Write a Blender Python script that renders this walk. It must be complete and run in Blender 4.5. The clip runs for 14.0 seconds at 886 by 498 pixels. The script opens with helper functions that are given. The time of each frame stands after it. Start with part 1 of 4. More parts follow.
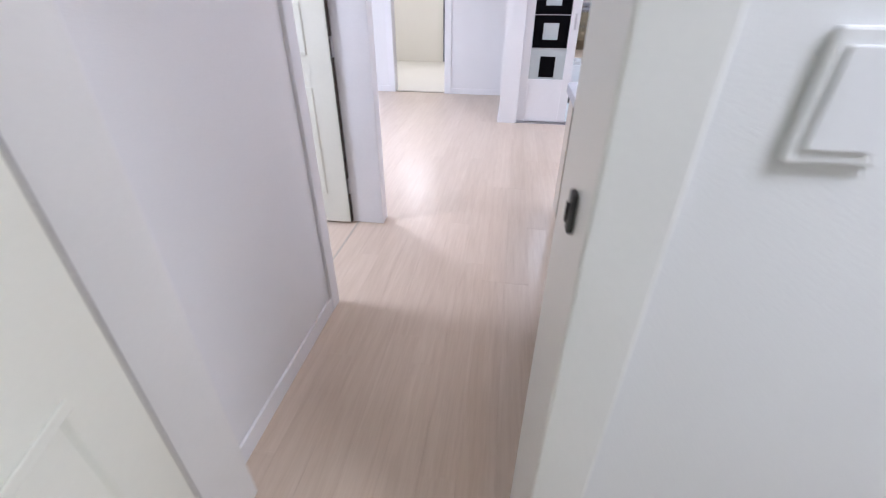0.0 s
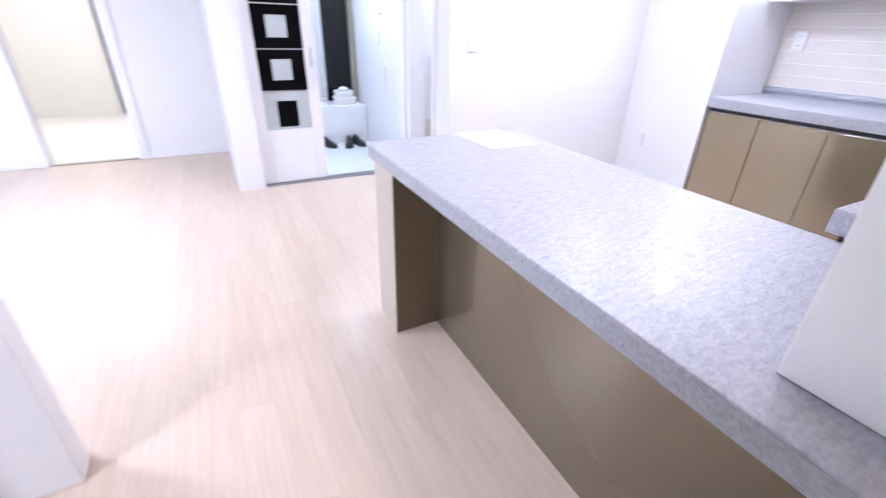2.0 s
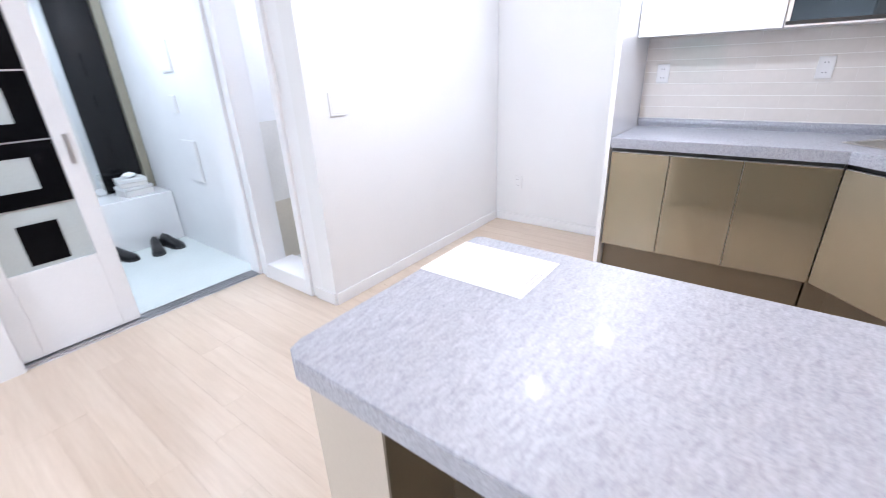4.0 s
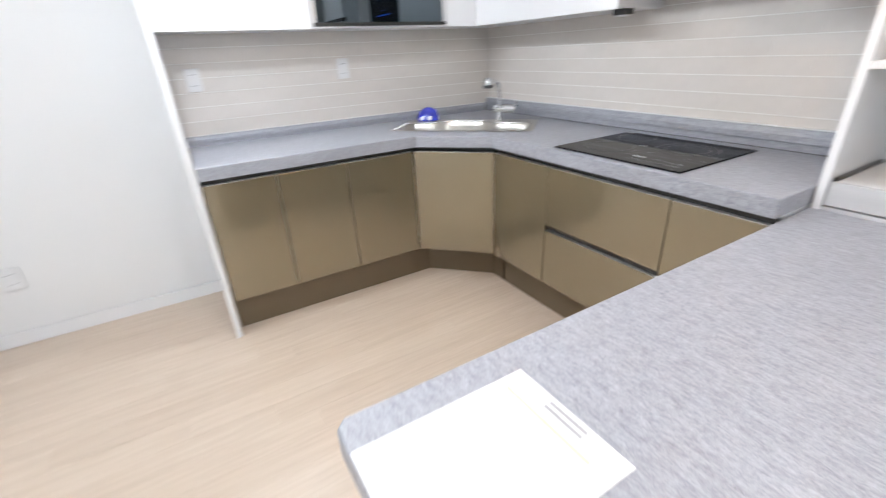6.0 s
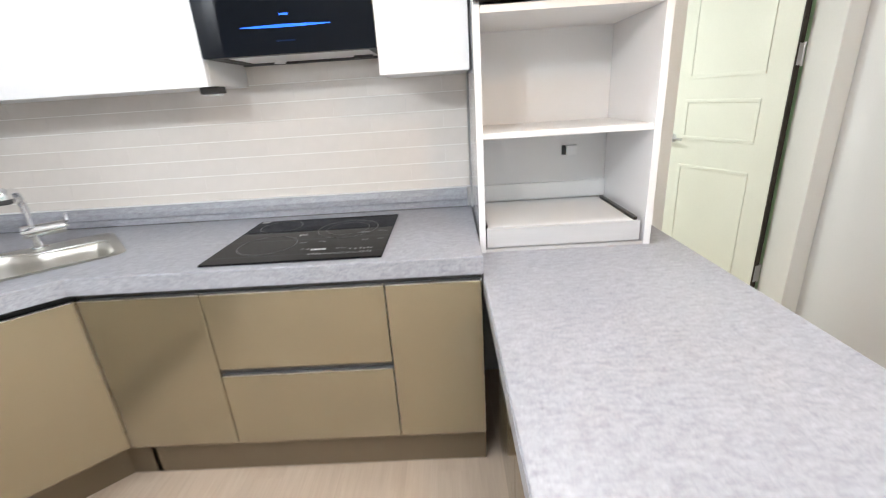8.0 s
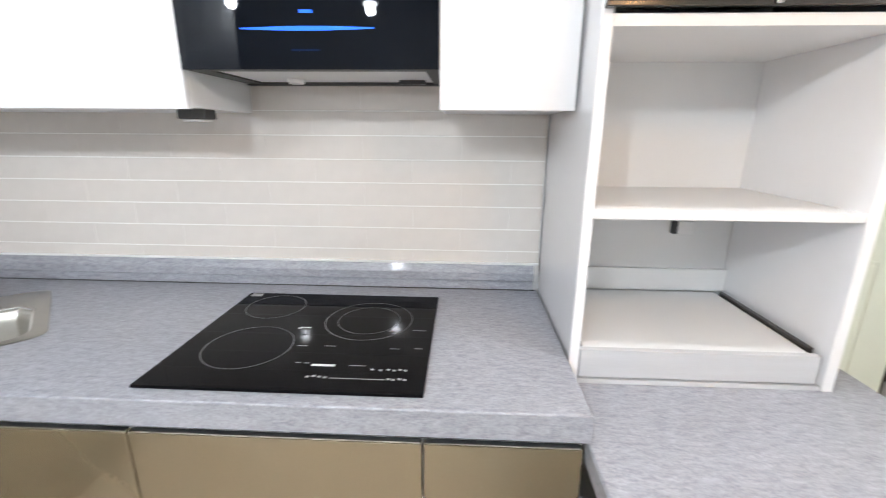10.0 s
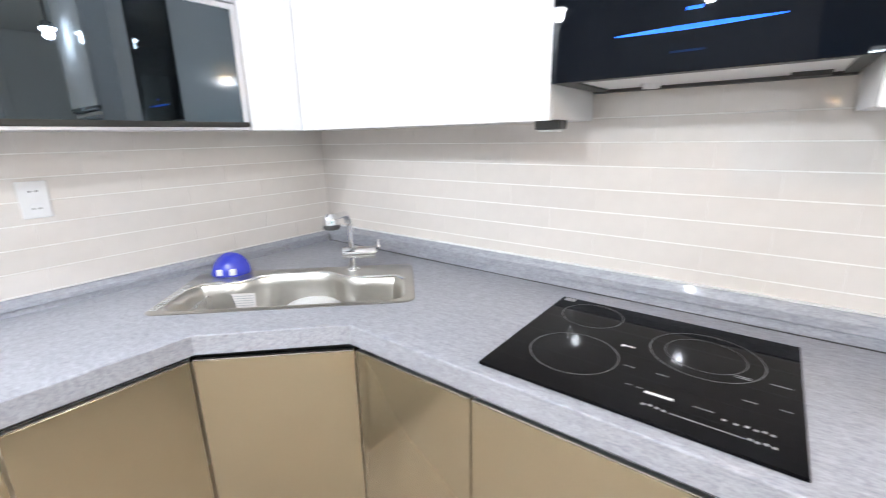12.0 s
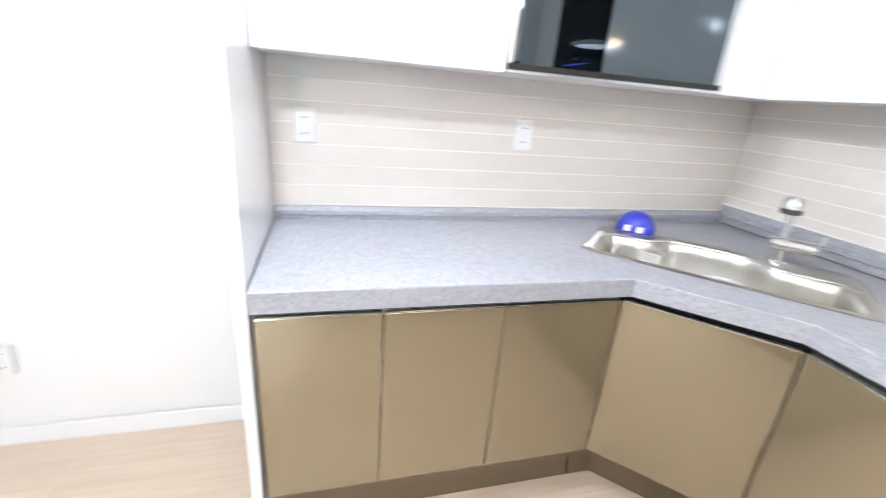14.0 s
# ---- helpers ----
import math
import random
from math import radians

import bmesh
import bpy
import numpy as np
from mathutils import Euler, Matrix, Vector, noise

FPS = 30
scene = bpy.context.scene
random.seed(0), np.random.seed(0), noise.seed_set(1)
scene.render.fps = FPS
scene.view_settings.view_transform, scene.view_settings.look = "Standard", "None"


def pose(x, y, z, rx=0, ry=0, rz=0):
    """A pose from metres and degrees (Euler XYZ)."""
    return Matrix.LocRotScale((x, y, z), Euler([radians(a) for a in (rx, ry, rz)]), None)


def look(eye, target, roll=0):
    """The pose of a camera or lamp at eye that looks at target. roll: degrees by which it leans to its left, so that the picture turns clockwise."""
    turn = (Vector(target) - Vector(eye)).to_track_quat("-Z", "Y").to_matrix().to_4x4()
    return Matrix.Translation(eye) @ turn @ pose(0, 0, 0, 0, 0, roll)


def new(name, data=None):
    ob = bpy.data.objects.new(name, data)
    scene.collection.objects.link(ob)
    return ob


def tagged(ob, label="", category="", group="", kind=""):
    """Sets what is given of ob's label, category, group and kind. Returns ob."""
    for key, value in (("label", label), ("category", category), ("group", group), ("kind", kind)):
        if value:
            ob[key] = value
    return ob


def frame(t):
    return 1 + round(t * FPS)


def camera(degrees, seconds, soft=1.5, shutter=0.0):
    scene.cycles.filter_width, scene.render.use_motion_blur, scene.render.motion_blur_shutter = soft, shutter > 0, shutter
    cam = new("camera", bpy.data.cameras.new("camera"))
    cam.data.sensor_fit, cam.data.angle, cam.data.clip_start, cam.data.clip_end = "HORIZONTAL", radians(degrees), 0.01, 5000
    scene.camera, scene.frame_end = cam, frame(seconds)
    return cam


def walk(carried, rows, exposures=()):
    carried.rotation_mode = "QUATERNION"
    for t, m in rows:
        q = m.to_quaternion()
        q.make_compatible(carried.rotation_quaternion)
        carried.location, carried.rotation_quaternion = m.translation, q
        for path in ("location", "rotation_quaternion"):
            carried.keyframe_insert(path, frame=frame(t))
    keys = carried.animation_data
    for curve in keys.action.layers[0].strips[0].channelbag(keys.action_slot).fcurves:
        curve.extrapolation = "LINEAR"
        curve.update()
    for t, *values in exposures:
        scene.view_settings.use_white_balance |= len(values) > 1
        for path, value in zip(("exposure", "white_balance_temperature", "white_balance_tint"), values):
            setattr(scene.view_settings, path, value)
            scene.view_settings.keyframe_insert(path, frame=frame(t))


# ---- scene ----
cam = camera(92.6, 14.0, 1.0, 0.5)
PATH = [
    (0, (3.239, 0.902, 1.292), (3.491, -0.775, 0.233), 0.3),
    (0.1, (3.266, 0.831, 1.287), (3.474, -0.852, 0.226), 1.2),
    (0.5, (3.376, 0.562, 1.225), (3.353, -1.123, 0.15), 2.6),
    (0.7, (3.404, 0.452, 1.226), (3.188, -1.218, 0.138), 0.6),
    (1, (3.450, 0.309, 1.254), (2.968, -1.281, 0.142), 0.9),
    (1.4, (3.424, 0.072, 1.243), (2.835, -1.492, 0.133), -0.8),
    (1.5, (3.428, 0.026, 1.270), (2.848, -1.555, 0.197), -1.1),
    (2, (3.417, -0.214, 1.21), (2.583, -1.781, 0.289), 1.6),
    (2.5, (3.419, -0.455, 1.312), (2.282, -1.843, 0.428), -1.0),
    (2.7, (3.402, -0.539, 1.291), (2.203, -1.911, 0.467), -0.5),
    (4.8, (3.072, -1.597, 1.274), (1.386, -2.273, 0.437), -2.9),
    (5, (3.015, -1.676, 1.266), (1.27, -2.142, 0.408), -1.9),
    (5.5, (2.886, -1.878, 1.282), (1.131, -1.577, 0.37), -3.4),
    (6, (2.679, -1.954, 1.28), (1.11, -1.048, 0.434), -2.8),
    (6.5, (2.489, -1.945, 1.297), (1.369, -0.519, 0.454), -3.4),
    (7, (2.335, -1.914, 1.322), (1.885, -0.184, 0.423), -5.5),
    (7.2, (2.298, -1.878, 1.299), (2.059, -0.08, 0.455), -6.1),
    (7.6, (2.175, -1.893, 1.312), (2.02, 0.01, 0.55), -5.0),
    (8.2, (2.10, -1.70, 1.33), (2.12, 0.19, 0.69), -3.0),
    (9.3, (2.026, -1.297, 1.359), (2.315, 0.611, 0.836), -0.5),
    (9.5, (2.016, -1.283, 1.358), (2.197, 0.642, 0.844), -0.3),
    (10, (1.956, -1.266, 1.362), (1.867, 0.66, 0.828), 0.4),
    (10.5, (1.898, -1.26, 1.357), (1.521, 0.633, 0.834), 0.4),
    (11, (1.858, -1.247, 1.368), (1.168, 0.549, 0.822), -0.9),
    (11.5, (1.836, -1.232, 1.366), (0.862, 0.427, 0.818), -1.2),
    (11.8, (1.815, -1.272, 1.351), (0.701, 0.321, 0.878), -0.8),
    (12, (1.781, -1.297, 1.375), (0.592, 0.227, 0.862), -1.1),
    (12.5, (1.704, -1.398, 1.376), (0.322, -0.038, 0.887), 0.2),
    (13, (1.658, -1.523, 1.377), (0.114, -0.367, 0.849), 2.2),
    (13.2, (1.644, -1.569, 1.369), (0.048, -0.5, 0.813), 2.6),
    (13.5, (1.609, -1.666, 1.366), (-0.049, -0.726, 0.763), 3.4),
    (14, (1.556, -1.769, 1.334), (-0.25, -1.25, 0.65), 4.9),
]
walk(cam, [(t, look(eye, target, roll)) for t, eye, target, roll in PATH],
     [(0, -0.28, 5700, 22), (0.5, -0.45, 5600, 24), (1.0, -0.2, 5550, 24), (1.5, 0.1, 5600, 24), (2.7, 0.24, 5550, 24), (5, -0.12, 6050, 10), (6.5, -0.12, 6200, 10), (7.2, 0.13, 6350, 9), (9.5, 0.08, 6200, 9), (11, 0.16, 6150, 9), (12.5, 0.42, 6100, 10), (14, 0.46, 6150, 10)])

# ---- light ----
world = bpy.data.worlds.new("world")
scene.world = world
world.use_nodes = True
world.node_tree.nodes["Background"].inputs[0].default_value = (0.75, 0.85, 1.0, 1)
world.node_tree.nodes["Background"].inputs[1].default_value = 0.15

CEIL = 2.30          # ceiling height
YA = 0.04            # kitchen's north wall face
ZC, ZP = 0.87, 0.80  # worktop and peninsula top


def lamp(name, x, y, z, size, watts, colour=(1, 1, 1), spread=180):
    data = bpy.data.lights.new(name, "AREA")
    data.shape, data.size, data.energy, data.color = "DISK", size, watts, colour
    data.spread = radians(spread)
    ob = new(name, data)
    ob.matrix_world = pose(x, y, z)
    return ob


def globe(name, x, y, z, radius, watts, colour):
    data = bpy.data.lights.new(name, "POINT")
    data.shadow_soft_size, data.energy, data.color = radius, watts, colour
    ob = new(name, data)
    ob.location = (x, y, z)
    return ob


COOL = (0.93, 0.97, 1.0)
BULBS = [(0.66, -1.84), (1.40, -2.00), (2.30, -1.92)]
for bx, by in BULBS:
    globe("bulb_light", bx, by, 2.036, 0.028, (20, 29, 3)[BULBS.index((bx, by))], COOL)
globe("bulb_light", 2.52, -0.50, 2.036, 0.028, 3.5, COOL)
lamp("living_light", 5.45, -2.8, 2.21, 0.6, 68, (0.90, 0.94, 1.0))
# unseen bedroom lamp, added close to the door wall to brighten it
lamp("bedroom_fill_light", 2.25, 0.95, 2.21, 0.4, 20, (0.95, 1.0, 0.92))
lamp("side_room_light", 5.2, -0.66, 2.21, 0.4, 34, COOL)
# far room, entrance and bathroom lamps are unseen, added to light those rooms
lamp("south_room_fill_light", 4.9, -6.6, 2.21, 0.4, 26, (1.0, 0.97, 0.86))
lamp("entry_fill_light", 2.5, -4.6, 2.22, 0.14, 21, (0.86, 0.96, 1.0))
lamp("bath_fill_light", 1.0, -3.6, 2.22, 0.14, 14, COOL)
globe("pendant_light", 2.5, -1.12, 1.86, 0.05, 10, (1.0, 0.6, 0.28))

# ---- materials ----


def nodes_of(name):
    m = bpy.data.materials.new(name)
    m.use_nodes = True
    nt = m.node_tree
    return m, nt, nt.nodes["Principled BSDF"]


def add(nt, kind, **values):
    n = nt.nodes.new(kind)
    for key, value in values.items():
        n.inputs[key].default_value = value
    return n


def coords(nt, stretch):
    tc = nt.nodes.new("ShaderNodeTexCoord")
    mp = nt.nodes.new("ShaderNodeMapping")
    mp.inputs["Scale"].default_value = stretch
    nt.links.new(tc.outputs["Object"], mp.inputs["Vector"])
    return mp.outputs["Vector"]


def shade(nt, fac, colours):
    ramp = nt.nodes.new("ShaderNodeValToRGB")
    els = ramp.color_ramp.elements
    while len(els) < len(colours):
        els.new(0.5)
    for e, (p, c) in zip(els, colours):
        e.position, e.color = p, (*c, 1)
    nt.links.new(fac, ramp.inputs["Fac"])
    return ramp.outputs["Color"]


def surface(name, col, rough=0.5, metal=0.0, var=0.08, scale=3.0, fine=60.0, bump=0.02, coat=0.0, stretch=(1, 1, 1), rand=0.0, spec=0.5):
    """Paint, plastic or metal with two scales of variation."""
    m, nt, b = nodes_of(name)
    v = coords(nt, stretch)
    big = add(nt, "ShaderNodeTexNoise", Scale=scale, Detail=4.0)
    small = add(nt, "ShaderNodeTexNoise", Scale=fine, Detail=3.0)
    nt.links.new(v, big.inputs["Vector"])
    nt.links.new(v, small.inputs["Vector"])
    mix = nt.nodes.new("ShaderNodeMath")
    mix.operation = "MULTIPLY_ADD"
    mix.inputs[1].default_value = 0.35
    nt.links.new(small.outputs["Fac"], mix.inputs[0])
    half = nt.nodes.new("ShaderNodeMath")
    half.operation = "MULTIPLY"
    half.inputs[1].default_value = 0.65
    nt.links.new(big.outputs["Fac"], half.inputs[0])
    nt.links.new(half.outputs[0], mix.inputs[2])
    fac = mix.outputs[0]
    if rand:
        info = nt.nodes.new("ShaderNodeObjectInfo")
        r = nt.nodes.new("ShaderNodeMath")
        r.operation = "MULTIPLY_ADD"
        r.inputs[1].default_value = rand
        nt.links.new(info.outputs["Random"], r.inputs[0])
        nt.links.new(fac, r.inputs[2])
        sub = nt.nodes.new("ShaderNodeMath")
        sub.operation = "SUBTRACT"
        sub.inputs[1].default_value = rand / 2
        nt.links.new(r.outputs[0], sub.inputs[0])
        fac = sub.outputs[0]
    lo = tuple(c * (1 - var) for c in col)
    hi = tuple(min(1.0, c * (1 + var)) for c in col)
    nt.links.new(shade(nt, fac, [(0.3, lo), (0.7, hi)]), b.inputs["Base Color"])
    rr = nt.nodes.new("ShaderNodeMapRange")
    rr.inputs["To Min"].default_value, rr.inputs["To Max"].default_value = rough * 0.85, min(1, rough * 1.15)
    nt.links.new(big.outputs["Fac"], rr.inputs["Value"])
    nt.links.new(rr.outputs[0], b.inputs["Roughness"])
    b.inputs["Metallic"].default_value, b.inputs["Coat Weight"].default_value = metal, coat
    b.inputs["Specular IOR Level"].default_value = spec
    if bump:
        bp = add(nt, "ShaderNodeBump", Strength=bump, Distance=0.01)
        nt.links.new(small.outputs["Fac"], bp.inputs["Height"])
        nt.links.new(bp.outputs[0], b.inputs["Normal"])
    return m


def glow(name, col, strength):
    m, nt, b = nodes_of(name)
    b.inputs["Base Color"].default_value = (*col, 1)
    b.inputs["Emission Color"].default_value = (*col, 1)
    b.inputs["Emission Strength"].default_value = strength
    return m


def worktop_material():
    m, nt, b = nodes_of("grey_stone_laminate")
    v = coords(nt, (1, 1, 1))
    fleck = add(nt, "ShaderNodeTexNoise", Scale=150.0, Detail=4.0, Roughness=0.7)
    streak = add(nt, "ShaderNodeTexNoise", Scale=26.0, Detail=6.0, Roughness=0.68, Distortion=0.7)
    cloud = add(nt, "ShaderNodeTexNoise", Scale=3.5, Detail=3.0)
    mp = nt.nodes.new("ShaderNodeMapping")
    mp.inputs["Scale"].default_value = (1.2, 3.8, 3.8)
    mp.inputs["Rotation"].default_value = (0, 0, 0.08)
    mf = nt.nodes.new("ShaderNodeMapping")
    mf.inputs["Scale"].default_value = (0.8, 1.3, 1.3)
    nt.links.new(v, mp.inputs["Vector"])
    nt.links.new(v, mf.inputs["Vector"])
    nt.links.new(mf.outputs[0], fleck.inputs["Vector"])
    nt.links.new(mp.outputs[0], streak.inputs["Vector"])
    nt.links.new(v, cloud.inputs["Vector"])
    c1 = shade(nt, fleck.outputs["Fac"], [(0.30, (0.185, 0.187, 0.208)), (0.5, (0.355, 0.365, 0.402)), (0.72, (0.525, 0.535, 0.58))])
    c2 = shade(nt, streak.outputs["Fac"], [(0.3, (0.22, 0.226, 0.252)), (0.5, (0.36, 0.37, 0.408)), (0.7, (0.50, 0.512, 0.555))])
    mix = nt.nodes.new("ShaderNodeMix")
    mix.data_type = "RGBA"
    mix.inputs["Factor"].default_value = 0.6
    nt.links.new(c1, mix.inputs["A"])
    nt.links.new(c2, mix.inputs["B"])
    tint = nt.nodes.new("ShaderNodeMix")
    tint.data_type, tint.blend_type = "RGBA", "MULTIPLY"
    tint.inputs["Factor"].default_value = 0.5
    nt.links.new(mix.outputs["Result"], tint.inputs["A"])
    nt.links.new(shade(nt, cloud.outputs["Fac"], [(0.3, (0.86, 0.86, 0.88)), (0.7, (1, 1, 1))]), tint.inputs["B"])
    nt.links.new(tint.outputs["Result"], b.inputs["Base Color"])
    b.inputs["Roughness"].default_value = 0.38
    b.inputs["Specular IOR Level"].default_value = 0.36
    b.inputs["Coat Weight"].default_value = 0.07
    b.inputs["Coat Roughness"].default_value = 0.07
    bp = add(nt, "ShaderNodeBump", Strength=0.12, Distance=0.004)
    nt.links.new(streak.outputs["Fac"], bp.inputs["Height"])
    nt.links.new(bp.outputs[0], b.inputs["Normal"])
    return m


def wood_material():
    m, nt, b = nodes_of("pale_oak_laminate")
    tc = nt.nodes.new("ShaderNodeTexCoord")
    info = nt.nodes.new("ShaderNodeObjectInfo")
    off = nt.nodes.new("ShaderNodeVectorMath")
    off.operation = "MULTIPLY_ADD"
    off.inputs[1].default_value = (1, 1, 1)
    nt.links.new(tc.outputs["Object"], off.inputs[0])
    seed = nt.nodes.new("ShaderNodeCombineXYZ")
    mul = nt.nodes.new("ShaderNodeMath")
    mul.operation = "MULTIPLY"
    mul.inputs[1].default_value = 37.0
    nt.links.new(info.outputs["Random"], mul.inputs[0])
    nt.links.new(mul.outputs[0], seed.inputs["X"])
    nt.links.new(mul.outputs[0], seed.inputs["Y"])
    nt.links.new(seed.outputs[0], off.inputs[2])
    mp = nt.nodes.new("ShaderNodeMapping")
    mp.inputs["Scale"].default_value = (26, 1.4, 26)
    nt.links.new(off.outputs[0], mp.inputs["Vector"])
    grain = add(nt, "ShaderNodeTexNoise", Scale=1.5, Detail=6.0, Roughness=0.6, Distortion=0.35)
    fine = add(nt, "ShaderNodeTexNoise", Scale=6.0, Detail=4.0, Roughness=0.7)
    for g in (grain, fine):
        nt.links.new(mp.outputs[0], g.inputs["Vector"])
    base = shade(nt, grain.outputs["Fac"], [(0.25, (0.59, 0.48, 0.378)), (0.5, (0.645, 0.535, 0.43)), (0.75, (0.69, 0.585, 0.48))])
    line = shade(nt, fine.outputs["Fac"], [(0.3, (0.94, 0.93, 0.92)), (0.6, (1, 1, 1))])
    mix = nt.nodes.new("ShaderNodeMix")
    mix.data_type, mix.blend_type = "RGBA", "MULTIPLY"
    mix.inputs["Factor"].default_value = 0.8
    nt.links.new(base, mix.inputs["A"])
    nt.links.new(line, mix.inputs["B"])
    tone = nt.nodes.new("ShaderNodeMix")
    tone.data_type, tone.blend_type = "RGBA", "MULTIPLY"
    tone.inputs["Factor"].default_value = 1.0
    nt.links.new(mix.outputs["Result"], tone.inputs["A"])
    nt.links.new(shade(nt, info.outputs["Random"], [(0.0, (0.94, 0.927, 0.915)), (1.0, (1, 1, 1))]), tone.inputs["B"])
    nt.links.new(tone.outputs["Result"], b.inputs["Base Color"])
    b.inputs["Roughness"].default_value = 0.3
    bp = add(nt, "ShaderNodeBump", Strength=0.06, Distance=0.003)
    nt.links.new(fine.outputs["Fac"], bp.inputs["Height"])
    nt.links.new(bp.outputs[0], b.inputs["Normal"])
    return m


M_WALL = surface("white_wallpaper", (0.78, 0.78, 0.78), 0.7, var=0.03, scale=1.2, fine=220, bump=0.08)
M_CREAM = surface("cream_wallpaper", (0.80, 0.77, 0.68), 0.7, var=0.03, scale=1.2, fine=220, bump=0.08)
M_GREEN = surface("pale_green_wallpaper", (0.62, 0.80, 0.58), 0.7, var=0.03, scale=1.2, fine=220, bump=0.08)
M_CEIL = surface("white_ceiling_paper", (0.82, 0.82, 0.82), 0.8, var=0.02, scale=1.5, fine=200, bump=0.05)
M_TRIM = surface("white_trim_film", (0.80, 0.80, 0.81), 0.35, var=0.03, scale=4, fine=90, bump=0.01)
M_DOOR = surface("off_white_door_film", (0.80, 0.81, 0.715), 0.33, var=0.03, scale=3, fine=120, bump=0.02)
M_JAMB = surface("off_white_frame_film", (0.79, 0.785, 0.755), 0.35, var=0.03, scale=3, fine=120, bump=0.02)
M_GLOSS = surface("white_gloss_lacquer", (0.84, 0.84, 0.85), 0.12, var=0.015, scale=2, fine=40, bump=0.004, coat=0.4)
M_CARC = surface("white_melamine", (0.78, 0.78, 0.78), 0.4, var=0.02, scale=4, fine=150, bump=0.02)
M_GREY = surface("light_grey_melamine", (0.55, 0.55, 0.56), 0.4, var=0.06, scale=3, fine=40, bump=0.02, stretch=(1, 14, 14))
M_BRONZE = surface("bronze_gloss_lacquer", (0.30, 0.254, 0.168), 0.2, metal=0.62, var=0.05, scale=2.5, fine=300, bump=0.004, coat=0.9)
# bronze again, darkened for the shade on the hall side of the peninsula
M_BRONZE_SHADED = surface("shaded_bronze_board", (0.225, 0.19, 0.132), 0.24, metal=0.62, var=0.06, scale=2.0, fine=260, bump=0.006, coat=0.5)
M_BROWN = surface("brown_toe_board", (0.17, 0.13, 0.083), 0.3, metal=0.3, var=0.06, scale=4, fine=120, bump=0.01)
M_TAUPE = surface("taupe_end_board", (0.47, 0.42, 0.35), 0.35, var=0.05, scale=4, fine=100, bump=0.01)
# black of the glass door's rail; elsewhere it paints the shade in gaps
M_BLACK = surface("black_rail_and_gap_shade", (0.012, 0.011, 0.01), 0.4, var=0.1)
M_TOP = worktop_material()
M_WOOD = wood_material()
M_TILE = surface("beige_glazed_tile", (0.725, 0.68, 0.635), 0.06, var=0.05, scale=2.0, fine=25, bump=0.004, coat=0.3, rand=0.12)
M_GROUT = surface("pale_grout", (0.84, 0.82, 0.79), 0.8, var=0.06, scale=20, fine=300, bump=0.1)
M_STEEL = surface("brushed_stainless_steel", (0.56, 0.545, 0.505), 0.32, metal=1.0, var=0.06, scale=5, fine=60, bump=0.01, stretch=(1, 10, 10))
M_RIM = surface("satin_rolled_steel", (0.86, 0.86, 0.85), 0.22, metal=1.0, var=0.02, bump=0.0)
M_CHROME = surface("polished_chrome", (0.80, 0.81, 0.83), 0.06, metal=1.0, var=0.02, bump=0.0)
M_ALU = surface("brushed_aluminium", (0.63, 0.63, 0.65), 0.3, metal=1.0, var=0.05, scale=6, fine=150, bump=0.01)
M_DARKALU = surface("dark_anodised_rail", (0.09, 0.082, 0.075), 0.16, metal=0.9, var=0.1)
# dark brown standing in for the shade between door leaf and frame
M_GAP_SHADE = surface("dark_brown_hinge_gap_shade", (0.03, 0.022, 0.015), 0.6, var=0.15)
M_BGLASS = surface("black_ceramic_glass", (0.004, 0.004, 0.005), 0.02, var=0.2, bump=0.0, coat=0.0, spec=0.055)
M_HOOD = surface("blue_black_hood_glass", (0.003, 0.0045, 0.008), 0.02, var=0.1, bump=0.0, spec=0.1)
M_MIRROR = surface("dark_tinted_glass_door", (0.002, 0.0025, 0.003), 0.015, var=0.1, bump=0.0, spec=0.5)
M_MIRROR.node_tree.nodes["Principled BSDF"].inputs["IOR"].default_value = 2.05
M_MIRROR.node_tree.nodes["Principled BSDF"].inputs["Specular Tint"].default_value = (0.72, 0.88, 1.0, 1)
M_PRINT = surface("pale_grey_print", (0.30, 0.30, 0.30), 0.4, var=0.05)
M_RING = surface("grey_burner_print", (0.10, 0.10, 0.10), 0.3, var=0.1)
M_MARK = surface("white_cooktop_print", (0.75, 0.75, 0.75), 0.4, var=0.05)
M_PAPER = surface("white_paper", (0.86, 0.86, 0.86), 0.7, var=0.02, fine=200, bump=0.02)
M_INK = surface("grey_ink", (0.42, 0.42, 0.44), 0.7, var=0.1)
M_YEL = surface("pale_orange_ink", (0.86, 0.74, 0.50), 0.7, var=0.1)
M_PLAST = surface("white_plastic", (0.80, 0.80, 0.80), 0.3, var=0.02, bump=0.0)
M_HOLE = surface("dark_grey_plastic", (0.05, 0.05, 0.05), 0.5, var=0.1)
M_BLUE = surface("blue_translucent_plastic", (0.035, 0.05, 0.50), 0.1, var=0.15, bump=0.0, coat=0.5)
M_LED = glow("blue_led", (0.0, 0.13, 1.0), 0.85)
M_BULB = glow("white_bulb_glass", (1.0, 1.0, 1.0), 14.0)
M_SPOT = glow("bright_bulb_glass", (1.0, 1.0, 1.0), 200.0)
M_AMBER = glow("amber_pendant_glass", (1.0, 0.55, 0.1), 5.0)
M_FLOORT = surface("pale_grey_floor_tile", (0.72, 0.77, 0.76), 0.2, var=0.06, scale=2, fine=60, bump=0.01)
M_BATHT = surface("beige_bath_tile", (0.66, 0.60, 0.51), 0.25, var=0.06, scale=3, fine=60, bump=0.01)
M_SMOKE = surface("black_mirror_panel", (0.006, 0.006, 0.007), 0.05, var=0.2, bump=0.0, spec=0.3)
